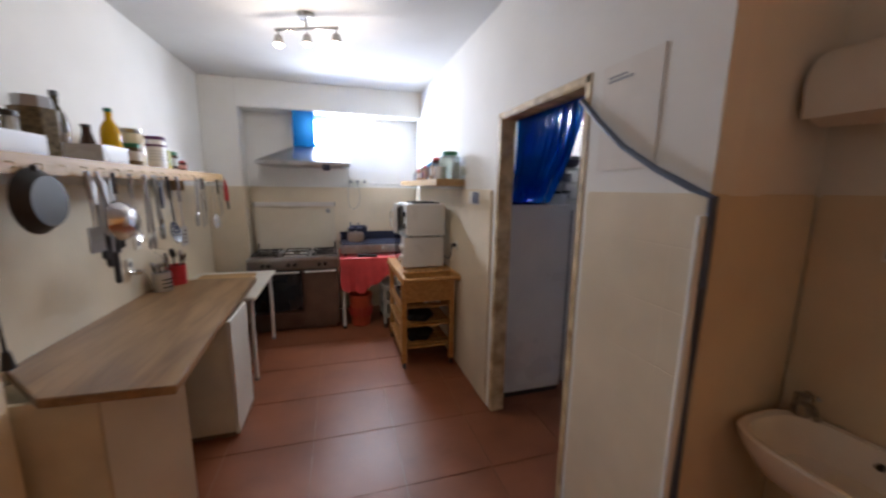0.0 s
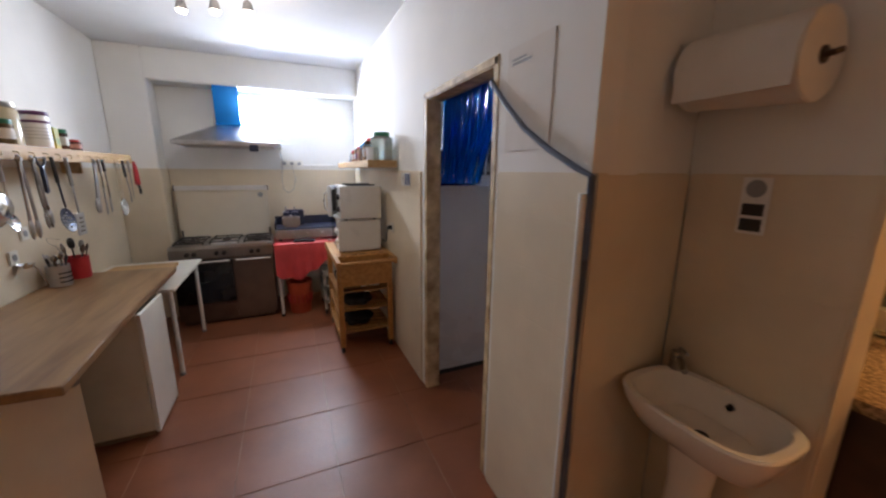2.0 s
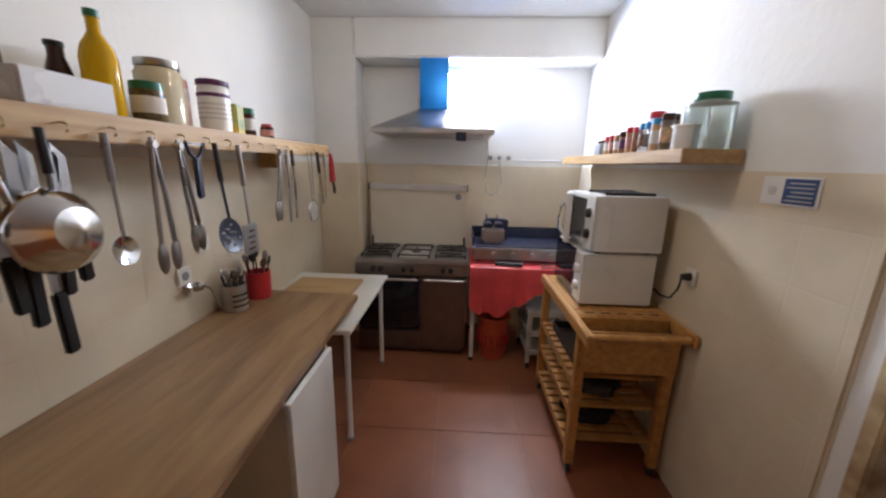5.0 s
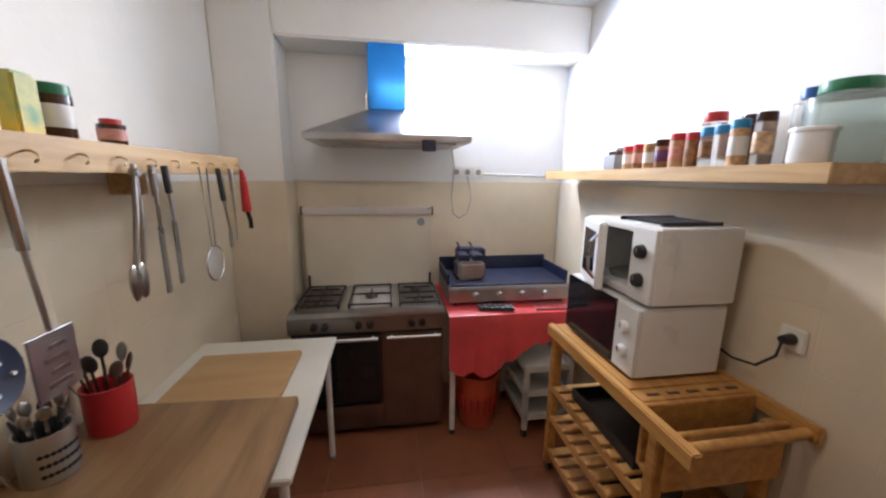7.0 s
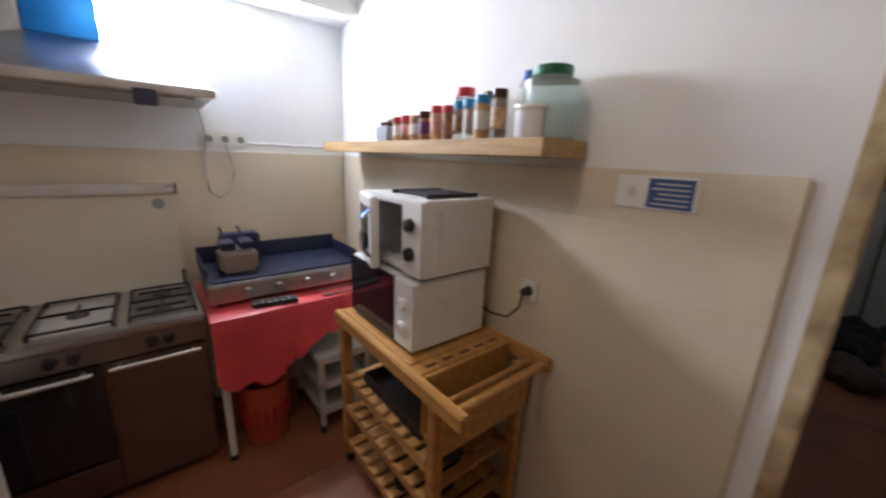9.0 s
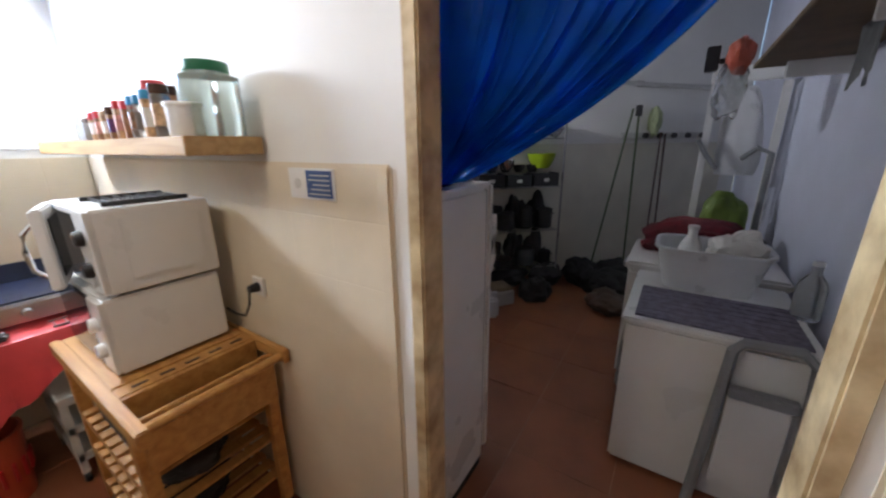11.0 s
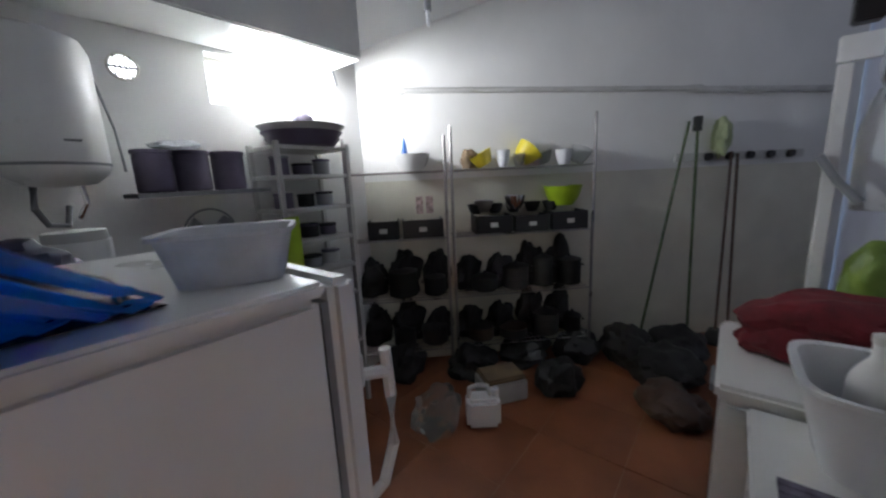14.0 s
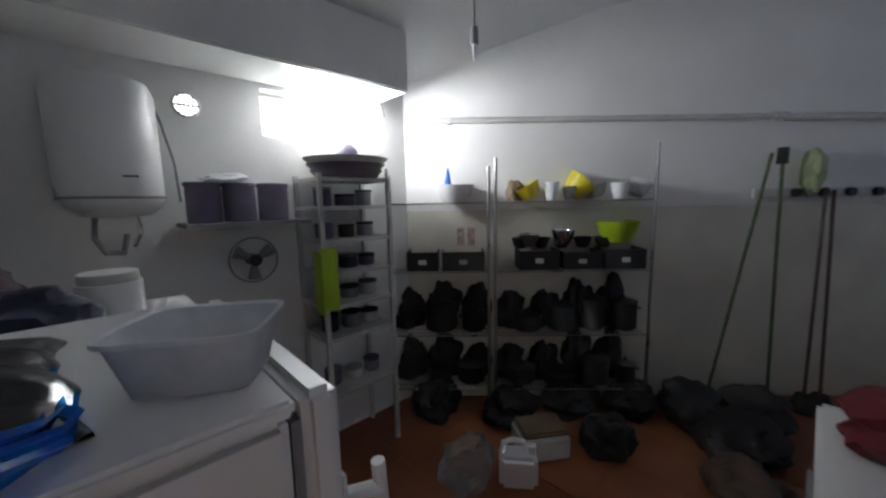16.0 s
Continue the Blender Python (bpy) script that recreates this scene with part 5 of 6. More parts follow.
part("body", C(((4.55, 0.66, 0.90), (4.55, 0.66, 1.12), 0.022)), M_chrome, sf)
part("spout", T([(4.55, 0.66, 1.11), (4.57, 0.65, 1.20), (4.63, 0.63, 1.235), (4.70, 0.61, 1.22)], 0.015), M_chrome, sf)
part("spray_head", C(((4.69, 0.615, 1.225), (4.79, 0.595, 1.19), 0.022, 0.05, 20)), M_chrome, sf, "round chrome spray head")
part("lever", T([(4.55, 0.66, 1.12), (4.52, 0.60, 1.15), (4.50, 0.55, 1.14)], 0.009), M_chrome, sf)
bottle("soap_bottle", 3.92, 0.33, 0.90, 0.045, 0.29, M_gbottle, M_paper, "green-tinted clear plastic bottle by the sink", 0.4)
bottle("soap_bottle", 4.02, 0.40, 0.90, 0.042, 0.29, M_gbottle, M_paper, "clear green bottle with a paper label", 0.4, M_paper)
dw = thing("dishwasher", (3.65, 0.4, 0), "white built-in dishwasher with a curved front", "dishwasher")
part("body", B((3.345, 3.94, 0.17, 0.72, 0.05, 0.855)), M_enamel, dw)
part("door", B((3.345, 3.94, 0.115, 0.168, 0.10, 0.72)), M_enamel, dw, "white door", 0.012)
part("control_panel", B((3.345, 3.94, 0.10, 0.168, 0.725, 0.85)), M_enamel, dw, "white control panel", 0.014)
part("handle_recess", B((3.55, 3.74, 0.097, 0.101, 0.75, 0.77)), M_grey, dw)
part("knob", C(((3.86, 0.085, 0.79), (3.86, 0.10, 0.79), 0.02)), M_blackpl, dw)
for i in range(3):
    c = thing("sink_cabinet", (4.2 + 0.53 * i, 0.4, 0), "orange wood base cabinet under the sink", "cabinet", "sink base cabinets")
    x0 = 3.945 + 0.532 * i
    part("body", B((x0, x0 + 0.53, 0.17, 0.72, 0.10, 0.69)), M_orange, c)
    part("door", B((x0 + 0.004, x0 + 0.526, 0.148, 0.168, 0.12, 0.85)), M_orange, c, "", 0.004)
    part("kick_board", B((x0, x0 + 0.53, 0.20, 0.22, 0.0, 0.10)), M_kick, c)
for i in range(4):
    c = thing("wall_cabinet", (3.6 + 0.5 * i, 0.6, 1.6), "orange wood wall cabinet with arched brass handles", "cabinet", "wall cabinets")
    x0 = 3.34 + 0.53 * i
    part("body", B((x0, x0 + 0.525, 0.44, 0.755, 1.60, 2.34)), M_orange, c, "", 0.003)
    part("door", B((x0 + 0.003, x0 + 0.523, 0.42, 0.438, 1.605, 2.335)), M_orange, c, "", 0.004)
    hx = x0 + (0.45 if i % 2 == 0 else 0.08)
    part("handle", T([(hx, 0.42, 1.70), (hx, 0.395, 1.71), (hx - 0.01, 0.385, 1.75), (hx, 0.395, 1.79), (hx, 0.42, 1.80)], 0.005), HOOK, c, "arched brass handle")
lampc = thing("sink_room_lamp", (4.7, -0.45, CH), "round opal ceiling lamp with warm light", "ceiling lamp")
part("shade", L([(0.001, -0.10), (0.08, -0.09), (0.13, -0.05), (0.15, 0.0)], (4.7, -0.45, CH - 0.001), 24), glow("warm_opal", (1.0, 0.60, 0.25), 6), lampc)
point_lamp("sink_room_lamp_light", (4.7, -0.45, 2.45), SINK_W, (1.0, 0.55, 0.20), 0.10)

# ---- store ----
fr = thing("fridge", (3.05, 2.55, 0), "white fridge seen from its plain side, handle on the door edge", "fridge")
part("body", B((2.715, 3.26, 2.20, 2.80, 0.03, 1.432)), M_enamel, fr, "", 0.012)
part("top_panel", B((2.712, 3.265, 2.195, 2.805, 1.433, 1.455)), M_enamel, fr, "pale worktop lid", 0.006)
part("door", B((3.275, 3.322, 2.20, 2.80, 0.06, 1.452)), M_enamel, fr, "white door", 0.012)
part("door_gasket", B((3.262, 3.274, 2.21, 2.79, 0.07, 1.42)), M_grey, fr, "grey door gasket")
part("handle", T([(3.386, 2.225, 1.295), (3.392, 2.225, 1.20), (3.39, 2.225, 1.10), (3.362, 2.228, 1.03), (3.322, 2.23, 1.02)], 0.011), M_enamel, fr, "white lever handle")
part("handle_arm", T([(3.322, 2.23, 1.27), (3.388, 2.226, 1.25)], 0.012), M_enamel, fr)
part("handle_plate", B((3.322, 3.332, 2.215, 2.245, 1.25, 1.31)), M_enamel, fr, "", 0.003)
part("plinth", B((2.77, 3.23, 2.20, 2.74, 0.0, 0.03)), M_kick, fr)
# plastic tub on the fridge
bx_ = thing("plastic_tub", (3.21, 2.38, 1.456), "translucent white plastic tub standing on the fridge", "tub")
bm = bmesh.new()
mm = Matrix.Translation((3.205, 2.338, 1.457)) @ Matrix.Rotation(radians(-33), 4, "Z") @ Matrix.Diagonal((0.76, 0.86, 0.86, 1))
rings = []
for (w, d, z) in ((0.088, 0.064, 0.0), (0.110, 0.084, 0.080), (0.118, 0.091, 0.081), (0.118, 0.091, 0.088), (0.108, 0.082, 0.086), (0.085, 0.061, 0.006)):
    ring = []
    for i in range(32):
        a = 2 * math.pi * i / 32
        ring.append(bm.verts.new(mm @ Vector((math.copysign(abs(math.cos(a)) ** 0.35, math.cos(a)) * w, math.copysign(abs(math.sin(a)) ** 0.35, math.sin(a)) * d, z))))
    rings.append(ring)
for a, b in zip(rings, rings[1:]):
    for i in range(32):
        bm.faces.new((a[i], a[(i + 1) % 32], b[(i + 1) % 32], b[i]))
bm.faces.new(rings[0][::-1])
bm.faces.new(rings[-1])
part("tub", bm, mat("frosted_plastic", (0.86, 0.88, 0.91), 0.35, var=0.06, scale=30, bump=0.05, trans=0.55), bx_)

# curtain of blue strips, gathered over the fridge
cur = thing("strip_curtain", (2.70, 1.75, DH), "translucent blue plastic strip curtain gathered over the fridge", "curtain")
part("rail", C(((2.715, 1.30, 2.0), (2.715, 2.09, 2.0), 0.012)), M_tongs, cur)
random.seed(4)
NS = 78
for i in range(NS):
    k = i / (NS - 1)
    y0 = 2.07 - 0.62 * k
    gx, gy = 2.80 + 0.25 * k + random.uniform(-0.05, 0.05), 2.19 + random.uniform(0.0, 0.10)
    pts = []
    for s in range(13):
        q = s / 12
        w = q ** 1.7
        x = 2.735 + (gx - 2.735) * w + 0.006 * math.sin(i * 2.1)
        y = y0 + (gy - y0) * w
        z = 2.0 + (1.478 - 2.0) * (q ** 0.93)
        pts.append(Vector((x, y, z)))
    pts.append(pts[-1] + Vector((0.03 * random.uniform(-1, 1), 0.06, -0.010)))
    pts.append(pts[-1] + Vector((random.uniform(-0.10, 0.02), random.uniform(0.05, 0.16), 0.0)))
    bm = bmesh.new()
    tw = random.uniform(-0.7, 0.7)
    va = []
    for s, p in enumerate(pts):
        a = tw + 0.05 * s
        wd = Vector((0.35 * math.sin(a), math.cos(a), 0.0)) * (0.023 * (1 - 0.35 * min(1, s / 12)))
        nn = Vector((math.cos(a), -0.35 * math.sin(a), 0)) * 0.005
        va.append([bm.verts.new(p - wd), bm.verts.new(p + nn), bm.verts.new(p + wd), bm.verts.new(p + nn * 0.5)])
    for a, b in zip(va, va[1:]):
        for c in range(4):
            bm.faces.new((a[c], a[(c + 1) % 4], b[(c + 1) % 4], b[c]))
    part("strip", bm, M_bluepvc, cur)
bm = bmesh.new()
rows = []
for i in range(33):
    a = i / 32
    line = []
    for j in range(25):
        b = j / 24
        edge = (math.sin(math.pi * a) * math.sin(math.pi * b)) ** 0.5
        fold = 0.5 + 0.5 * noise.noise(Vector((a * 9 + 2.0 * b, b * 1.6, 3.1)))
        x = 2.735 + 0.36 * b - 0.05 * a + 0.02 * noise.noise(Vector((a * 5, b * 5, 0.7)))
        y = 2.225 + 0.52 * a + 0.10 * b * (0.4 - a)
        line.append(bm.verts.new((x, y, 1.458 + edge * (0.034 + 0.045 * fold))))
    rows.append(line)
for a, b in zip(rows, rows[1:]):
    for j in range(24):
        bm.faces.new((a[j], a[j + 1], b[j + 1], b[j]))
rim = [rows[0][j] for j in range(25)] + [rows[i][24] for i in range(1, 33)] + [rows[32][j] for j in range(23, -1, -1)] + [rows[i][0] for i in range(31, 0, -1)]
bm.faces.new(rim[::-1])
solo("black_plastic_bag", bm, mat("shiny_black_film", (0.008, 0.009, 0.012), 0.2, var=0.1, bump=0.25, fine=70), "shiny black plastic bag lying in folds on the fridge", "bag")

# low chest behind the fridge with clutter
ch = thing("white_chest", (3.02, 3.2, 0), "white low chest cluttered on top behind the fridge", "chest")
part("body", B((2.75, 3.32, 2.88, 3.45, 0.0, 1.30)), M_enamel, ch, "", 0.01)
part("lid", B((2.745, 3.33, 2.875, 3.46, 1.301, 1.345)), M_enamel, ch, "", 0.01)
lump("blue_bag", (2.98, 3.02, 1.346), 0.13, 0.12, 0.10, M_navy, "crumpled dark blue bag on the chest", "bag", 11, 0.35)
lump("maroon_cloth", (2.85, 3.25, 1.346), 0.10, 0.15, 0.13, mat("maroon_cloth_dark", (0.030, 0.008, 0.013), 0.85, var=0.3, scale=14, bump=0.5, fine=90), "dark maroon cloth heap on the chest", "cloth", 12, 0.35)
jar("white_canister", 3.12, 3.2, 1.346, 0.075, 0.15, M_enamel, M_lgrey, "round white canister on the chest", "canister", 0.03, 0.9)

# water heater
bo = thing("water_heater", (3.17, 3.92, 1.65), "white cylindrical electric water heater on the wall", "water heater")
part("tank", L([(0.02, 0.0), (0.12, 0.012), (0.165, 0.05), (0.178, 0.085), (0.178, 0.52), (0.16, 0.57), (0.09, 0.60), (0.01, 0.605)], (3.17, 3.92, 1.63), 32), M_enamel, bo)
part("seam", L([(0.176, 0.083), (0.1805, 0.084), (0.1805, 0.094), (0.176, 0.095)], (3.17, 3.92, 1.63), 32), M_grey, bo, "dark seam ring")
part("badge", B((3.20, 3.25, 3.742, 3.752, 1.80, 1.808)), M_grey, bo)
part("supply_pipe", T([(3.10, 3.92, 1.64), (3.09, 3.92, 1.55), (3.12, 3.95, 1.48), (3.18, 4.0, 1.47), (3.20, 4.05, 1.55)], 0.012), M_grey, bo)
part("supply_pipe", T([(3.24, 3.92, 1.64), (3.245, 3.93, 1.56), (3.22, 3.98, 1.50)], 0.010), M_chrome, bo)
part("wall_bracket", B((3.05, 3.29, 4.09, 4.128, 2.0, 2.06)), M_grey, bo)
solo("heater_cable", T([(3.32, 4.0, 2.22), (3.38, 4.10, 2.10), (3.42, 4.11, 1.9), (3.43, 4.11, 1.7)], 0.006), M_grey, "grey cable beside the water heater", "cable")
solo("steel_flue", C(((2.82, 3.3, 2.02), (2.82, 3.3, vault(3.36)), 0.06, 0.06, 20)), M_tongs, "dull steel flue pipe under the ceiling", "pipe")
vt = thing("round_vent", (3.50, 4.12, 2.20), "round wall vent with daylight between its bars", "vent")
part("ring", T([(3.50 + 0.058 * math.cos(i * math.pi / 12), 4.122, 2.20 + 0.058 * math.sin(i * math.pi / 12)) for i in range(25)], 0.008, 6), M_whitelam, vt)
part("opening", C(((3.50, 4.128, 2.20), (3.50, 4.124, 2.20), 0.055, 0.055, 24)), M_hoodlight, vt, "bright daylight opening")
for i in range(4):
    part("slat", B((3.466 + 0.020 * i, 3.472 + 0.020 * i, 4.112, 4.122, 2.15, 2.25)), M_grey, vt)
part("slat", B((3.445, 3.555, 4.110, 4.121, 2.192, 2.203)), M_grey, vt)
ws = thing("store_wall_shelf", (3.72, 4.0, 1.57), "dim wall shelf carrying plum-coloured tubs", "shelf")
part("board", B((3.40, 4.00, 3.82, 4.125, 1.57, 1.592)), M_grey, ws, "", 0.003)
for x in (3.50, 3.66, 3.83):
    tt = jar("plum_tub", x, 3.93, 1.593, 0.078, 0.20, M_tub, M_tub, "plum grey plastic tub with a lid", "tub", 0.02, 1.05)
    tt["group"] = "tubs on the wall shelf"
lump("crumpled_bag", (3.60, 3.93, 1.794), 0.10, 0.07, 0.03, M_milk, "crumpled pale bag on the tubs", "bag", 4, 0.4)
fn = thing("wall_fan", (3.74, 4.06, 1.33), "dark round wall fan, at rest", "fan")
part("cage", T([(3.74 + 0.13 * math.cos(i * math.pi / 14), 4.06, 1.36 + 0.13 * math.sin(i * math.pi / 14)) for i in range(29)], 0.006, 6), M_grey, fn)
part("hub", C(((3.74, 4.02, 1.36), (3.74, 4.125, 1.36), 0.035)), M_blackpl, fn)
for k in range(3):
    a = k * 2.094 + 0.5
    part("blade", C(((3.74 + 0.03 * math.cos(a), 4.06, 1.36 + 0.03 * math.sin(a)), (3.74 + 0.11 * math.cos(a), 4.07, 1.36 + 0.11 * math.sin(a)), 0.018, 0.04, 8)), M_grey, fn)

# white shelf unit by the window
su = thing("white_shelf_unit", (4.28, 3.9, 0), "pale metal shelf unit loaded with dim kitchenware", "shelf unit")
for x in (4.03, 4.50):
    for y in (3.77, 4.10):
        part("post", B((x - 0.014, x + 0.014, y - 0.014, y + 0.014, 0, 1.85)), M_lgrey, su, "", 0.002)
SHZ = (1.83, 1.66, 1.46, 1.26, 1.06, 0.86, 0.50)
for z in SHZ:
    part("shelf", B((4.02, 4.51, 3.76, 4.115, z - 0.022, z)), M_lgrey, su, "", 0.003)
random.seed(8)
for z in SHZ[1:]:
    for x in (4.12, 4.27, 4.41):
        s = jar("store_pot", x, 3.93, z + 0.001, random.uniform(0.05, 0.066), random.uniform(0.07, 0.12), random.choice((M_dark, M_tub, M_lgrey, M_grey)), random.choice((M_grey, M_tub, M_dark)), "dim kitchen pot on the shelf unit", "pot", 0.015, 1.05)
        s["group"] = "pots on the shelf unit"
pp = thing("paella_pan_stack", (4.30, 3.92, 1.831), "stack of wide shallow pans with a cone on top", "pans")
for i in range(3):
    part("pan", L([(0.18 + 0.012 * i, 0.0), (0.215 + 0.018 * i, 0.04), (0.223 + 0.018 * i, 0.042), (0.184 + 0.012 * i, -0.003)], (4.27, 3.88, 1.836 + 0.036 * i), 36), M_tub if i < 2 else M_lgrey, pp)
part("cone", L([(0.085, 0.0), (0.08, 0.04), (0.06, 0.10), (0.03, 0.135), (0.002, 0.145)], (4.28, 3.88, 1.91), 24), M_tub, pp)
gcl = bmesh.new()
bx(gcl, 4.005, 4.015, 3.74, 3.86, 1.02, 1.40)
bx(gcl, 4.0, 4.10, 3.735, 3.745, 1.05, 1.42)
solo("yellow_apron", gcl, M_lime, "yellow-green cloth hanging on the shelf unit", "cloth", bevel=0.004)
solo("lamp_tube", C(((4.70, 4.09, 2.30), (4.62, 4.07, 2.56), 0.018)), M_grey, "grey tube leaning under the ceiling", "tube")

# wire racks on the oblique wall


def at(u, n, z):
    p = R2 + SU * u + SN * n
    return (p.x, p.y, z)


R2 = Vector((6.03, 2.63))
RM = Matrix.Rotation(math.atan2(SU.y, SU.x), 4, "Z")


def rbox(bm, u0, u1, n0, n1, z0, z1):
    """A box in the oblique wall's own axes; n counts from the racks' front towards the wall."""
    c = R2 + SU * ((u0 + u1) / 2) - SN * ((n0 + n1) / 2)
    bx(bm, -(u1 - u0) / 2, (u1 - u0) / 2, -(n1 - n0) / 2, (n1 - n0) / 2, -(z1 - z0) / 2, (z1 - z0) / 2, Matrix.Translation((c.x, c.y, (z0 + z1) / 2)) @ RM)


def rack(u0, u1, heights, zs, label):
    k = thing("wire_rack", at((u0 + u1) / 2, -0.15, 0), label, "rack", "store racks")
    for u, h in ((u0, heights[0]), (u1, heights[1])):
        for n in (0.0, 0.30):
            part("post", C((at(u, -n, 0), at(u, -n, h), 0.012, 0.012, 10)), M_tongs, k, "chromed post")
    for z in zs:
        bm = bmesh.new()
        for n in (0.0, 0.30):
            cyl(bm, at(u0, -n, z), at(u1, -n, z), 0.006, 0.006, 6)
        for i in range(28):
            u = u0 + (u1 - u0) * (i + 0.5) / 28
            cyl(bm, at(u, 0, z), at(u, -0.30, z), 0.0025, 0.0025, 5)
        for n in (0.08, 0.16, 0.24):
            cyl(bm, at(u0, -n, z - 0.004), at(u1, -n, z - 0.004), 0.004, 0.004, 5)
        part("wire_shelf", bm, M_tongs, k)
    return k


RZ = (0.20, 0.64, 1.14, 1.66)
rack(0.0, 1.15, (2.06, 1.98), RZ, "tall chromed wire rack filled with crates and bowls")
rack(1.20, 1.95, (1.92, 1.92), RZ, "chromed wire rack in the store corner")
random.seed(12)


def crate(u0, u1, z, h, material, label, bar=True):
    k = thing("crate", at((u0 + u1) / 2, -0.15, z), label, "crate", "crates on the racks")
    bm = bmesh.new()
    n0, n1, th = 0.02, 0.28, 0.008
    rbox(bm, u0, u1, n0, n1, z, z + 0.01)
    rbox(bm, u0, u1, n0, n0 + th, z + 0.01, z + h)
    rbox(bm, u0, u1, n1 - th, n1, z + 0.01, z + h)
    rbox(bm, u0, u0 + th, n0 + th, n1 - th, z + 0.01, z + h)
    rbox(bm, u1 - th, u1, n0 + th, n1 - th, z + 0.01, z + h)
    part("box", bm, material, k)
    if bar:
        bm = bmesh.new()
        um = (u0 + u1) / 2
        rbox(bm, um - 0.03, um + 0.03, n0 - 0.003, n0 - 0.001, z + h * 0.35, z + h * 0.6)
        part("label_card", bm, M_lgrey, k, "pale label card")
    return k


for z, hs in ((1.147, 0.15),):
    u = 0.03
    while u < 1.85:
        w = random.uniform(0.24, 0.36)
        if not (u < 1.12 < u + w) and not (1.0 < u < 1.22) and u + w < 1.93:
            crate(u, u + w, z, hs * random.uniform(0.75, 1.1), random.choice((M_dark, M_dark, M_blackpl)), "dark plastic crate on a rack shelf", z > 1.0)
        u += w + 0.03
        if 0.88 < u < 1.22:
            u = 1.23


def bowl(name, u, n, z, r, h, material, label, tilt=0.0):
    p = at(u, -n, z)
    bm = bmesh.new()
    lathe(bm, [(r * 0.55, 0), (r * 0.8, h * 0.4), (r, h), (r * 0.96, h), (r * 0.74, h * 0.42), (r * 0.5, 0.006)], (0, 0, 0), 24)
    lift = r * 0.9 * math.sin(abs(tilt))
    bmesh.ops.transform(bm, matrix=Matrix.Translation((p[0], p[1], p[2] + lift * 0.62)) @ RM @ Matrix.Rotation(tilt, 4, "Y"), verts=bm.verts[:])
    return solo(name, bm, material, label, "bowl")


TZ = 1.668
bowl("yellow_bowl", 0.86, 0.12, TZ, 0.10, 0.10, M_yellow, "yellow plastic bowl on the rack top", 0.5)
bowl("yellow_bowl", 0.55, 0.18, TZ, 0.12, 0.13, M_yellow, "yellow plastic bowl leaning on the rack top", -0.8)
bowl("clear_cup", 0.73, 0.05, TZ, 0.055, 0.13, M_milk, "pale plastic beaker on the rack top")
bowl("clear_cup", 0.60, 0.06, TZ, 0.05, 0.10, M_clear, "clear plastic cup on the rack top")
bowl("white_cup", 0.22, 0.08, TZ, 0.07, 0.12, M_milk, "white plastic pot on the rack top")
bowl("glass_dish", 0.36, 0.18, TZ, 0.10, 0.09, M_clear, "clear dish on the rack top", 0.3)
bowl("clear_dish", 0.08, 0.15, TZ, 0.09, 0.12, M_clear, "clear plastic dish on the rack top", -0.4)
lump("pink_bag", (at(0.45, -0.20, TZ)[0], at(0.45, -0.20, TZ)[1], TZ), 0.09, 0.08, 0.09, mat("pinkish_bag", (0.50, 0.36, 0.36), 0.6, var=0.2, scale=20), "pale pink bag on the rack top", "bag", 21, 0.3)
lump("brown_packet", (at(0.98, -0.16, TZ)[0], at(0.98, -0.16, TZ)[1], TZ), 0.07, 0.07, 0.10, M_box, "brown packet on the rack top", "packet", 22, 0.3)
bowl("white_basin", 1.45, 0.14, TZ, 0.15, 0.13, M_enamel, "white plastic basin on the rack top")
p = at(1.50, -0.16, 1.75)
solo("blue_funnel", L([(0.03, 0.0), (0.028, 0.05), (0.008, 0.17), (0.001, 0.18)], p, 16), M_blue, "blue plastic cone standing in the basin", "funnel")
bowl("lime_bowl", 0.20, 0.14, 1.34, 0.16, 0.16, M_lime, "lime green plastic bowl on the crates")
bowl("steel_bowl", 0.62, 0.12, 1.33, 0.09, 0.11, M_chrome, "shiny steel pot on the crates")
bowl("steel_bowl", 0.88, 0.12, 1.32, 0.08, 0.09, M_tongs, "steel pan on the crates")
for u in (1.30, 1.38):
    bm = bmesh.new()
    rbox(bm, u, u + 0.055, 0.06, 0.12, 1.335, 1.47)
    solo("milk_carton", bm, mat("pink_carton", (0.55, 0.40, 0.38), 0.5, var=0.3, scale=40), "pale red and white carton on the rack", "carton", "cartons on the rack", bevel=0.003)

random.seed(31)


def store_pan(u, n, z, r, h, body, lid):
    """A lidded cooking pot with two lugs, on a rack shelf."""
    p = at(u, -n, z)
    k = thing("cooking_pot", p, "dark lidded cooking pot on a rack shelf", "pot", "pots on the racks")
    part("body", L([(r * 0.9, 0.0), (r, 0.012), (r, h), (r * 0.96, h), (r * 0.95, 0.02)], p, 18), body, k)
    part("lid", L([(r * 1.03, h), (r * 1.03, h + 0.006), (r * 0.6, h + 0.022), (r * 0.12, h + 0.03), (0.012, h + 0.05), (0.001, h + 0.052)], p, 18), lid, k)
    for s in (-1, 1):
        q = Vector(p) + Vector((SU.x, SU.y, 0)) * s * r + Vector((0, 0, h * 0.75))
        e = Vector((SU.x, SU.y, 0)) * s * 0.022
        w = Vector((SN.x, SN.y, 0)) * 0.03
        part("lug", T([tuple(q - w), tuple(q - w + e), tuple(q + w + e), tuple(q + w)], 0.005, 6), M_blackpl, k)


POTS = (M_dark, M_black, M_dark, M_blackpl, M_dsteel)
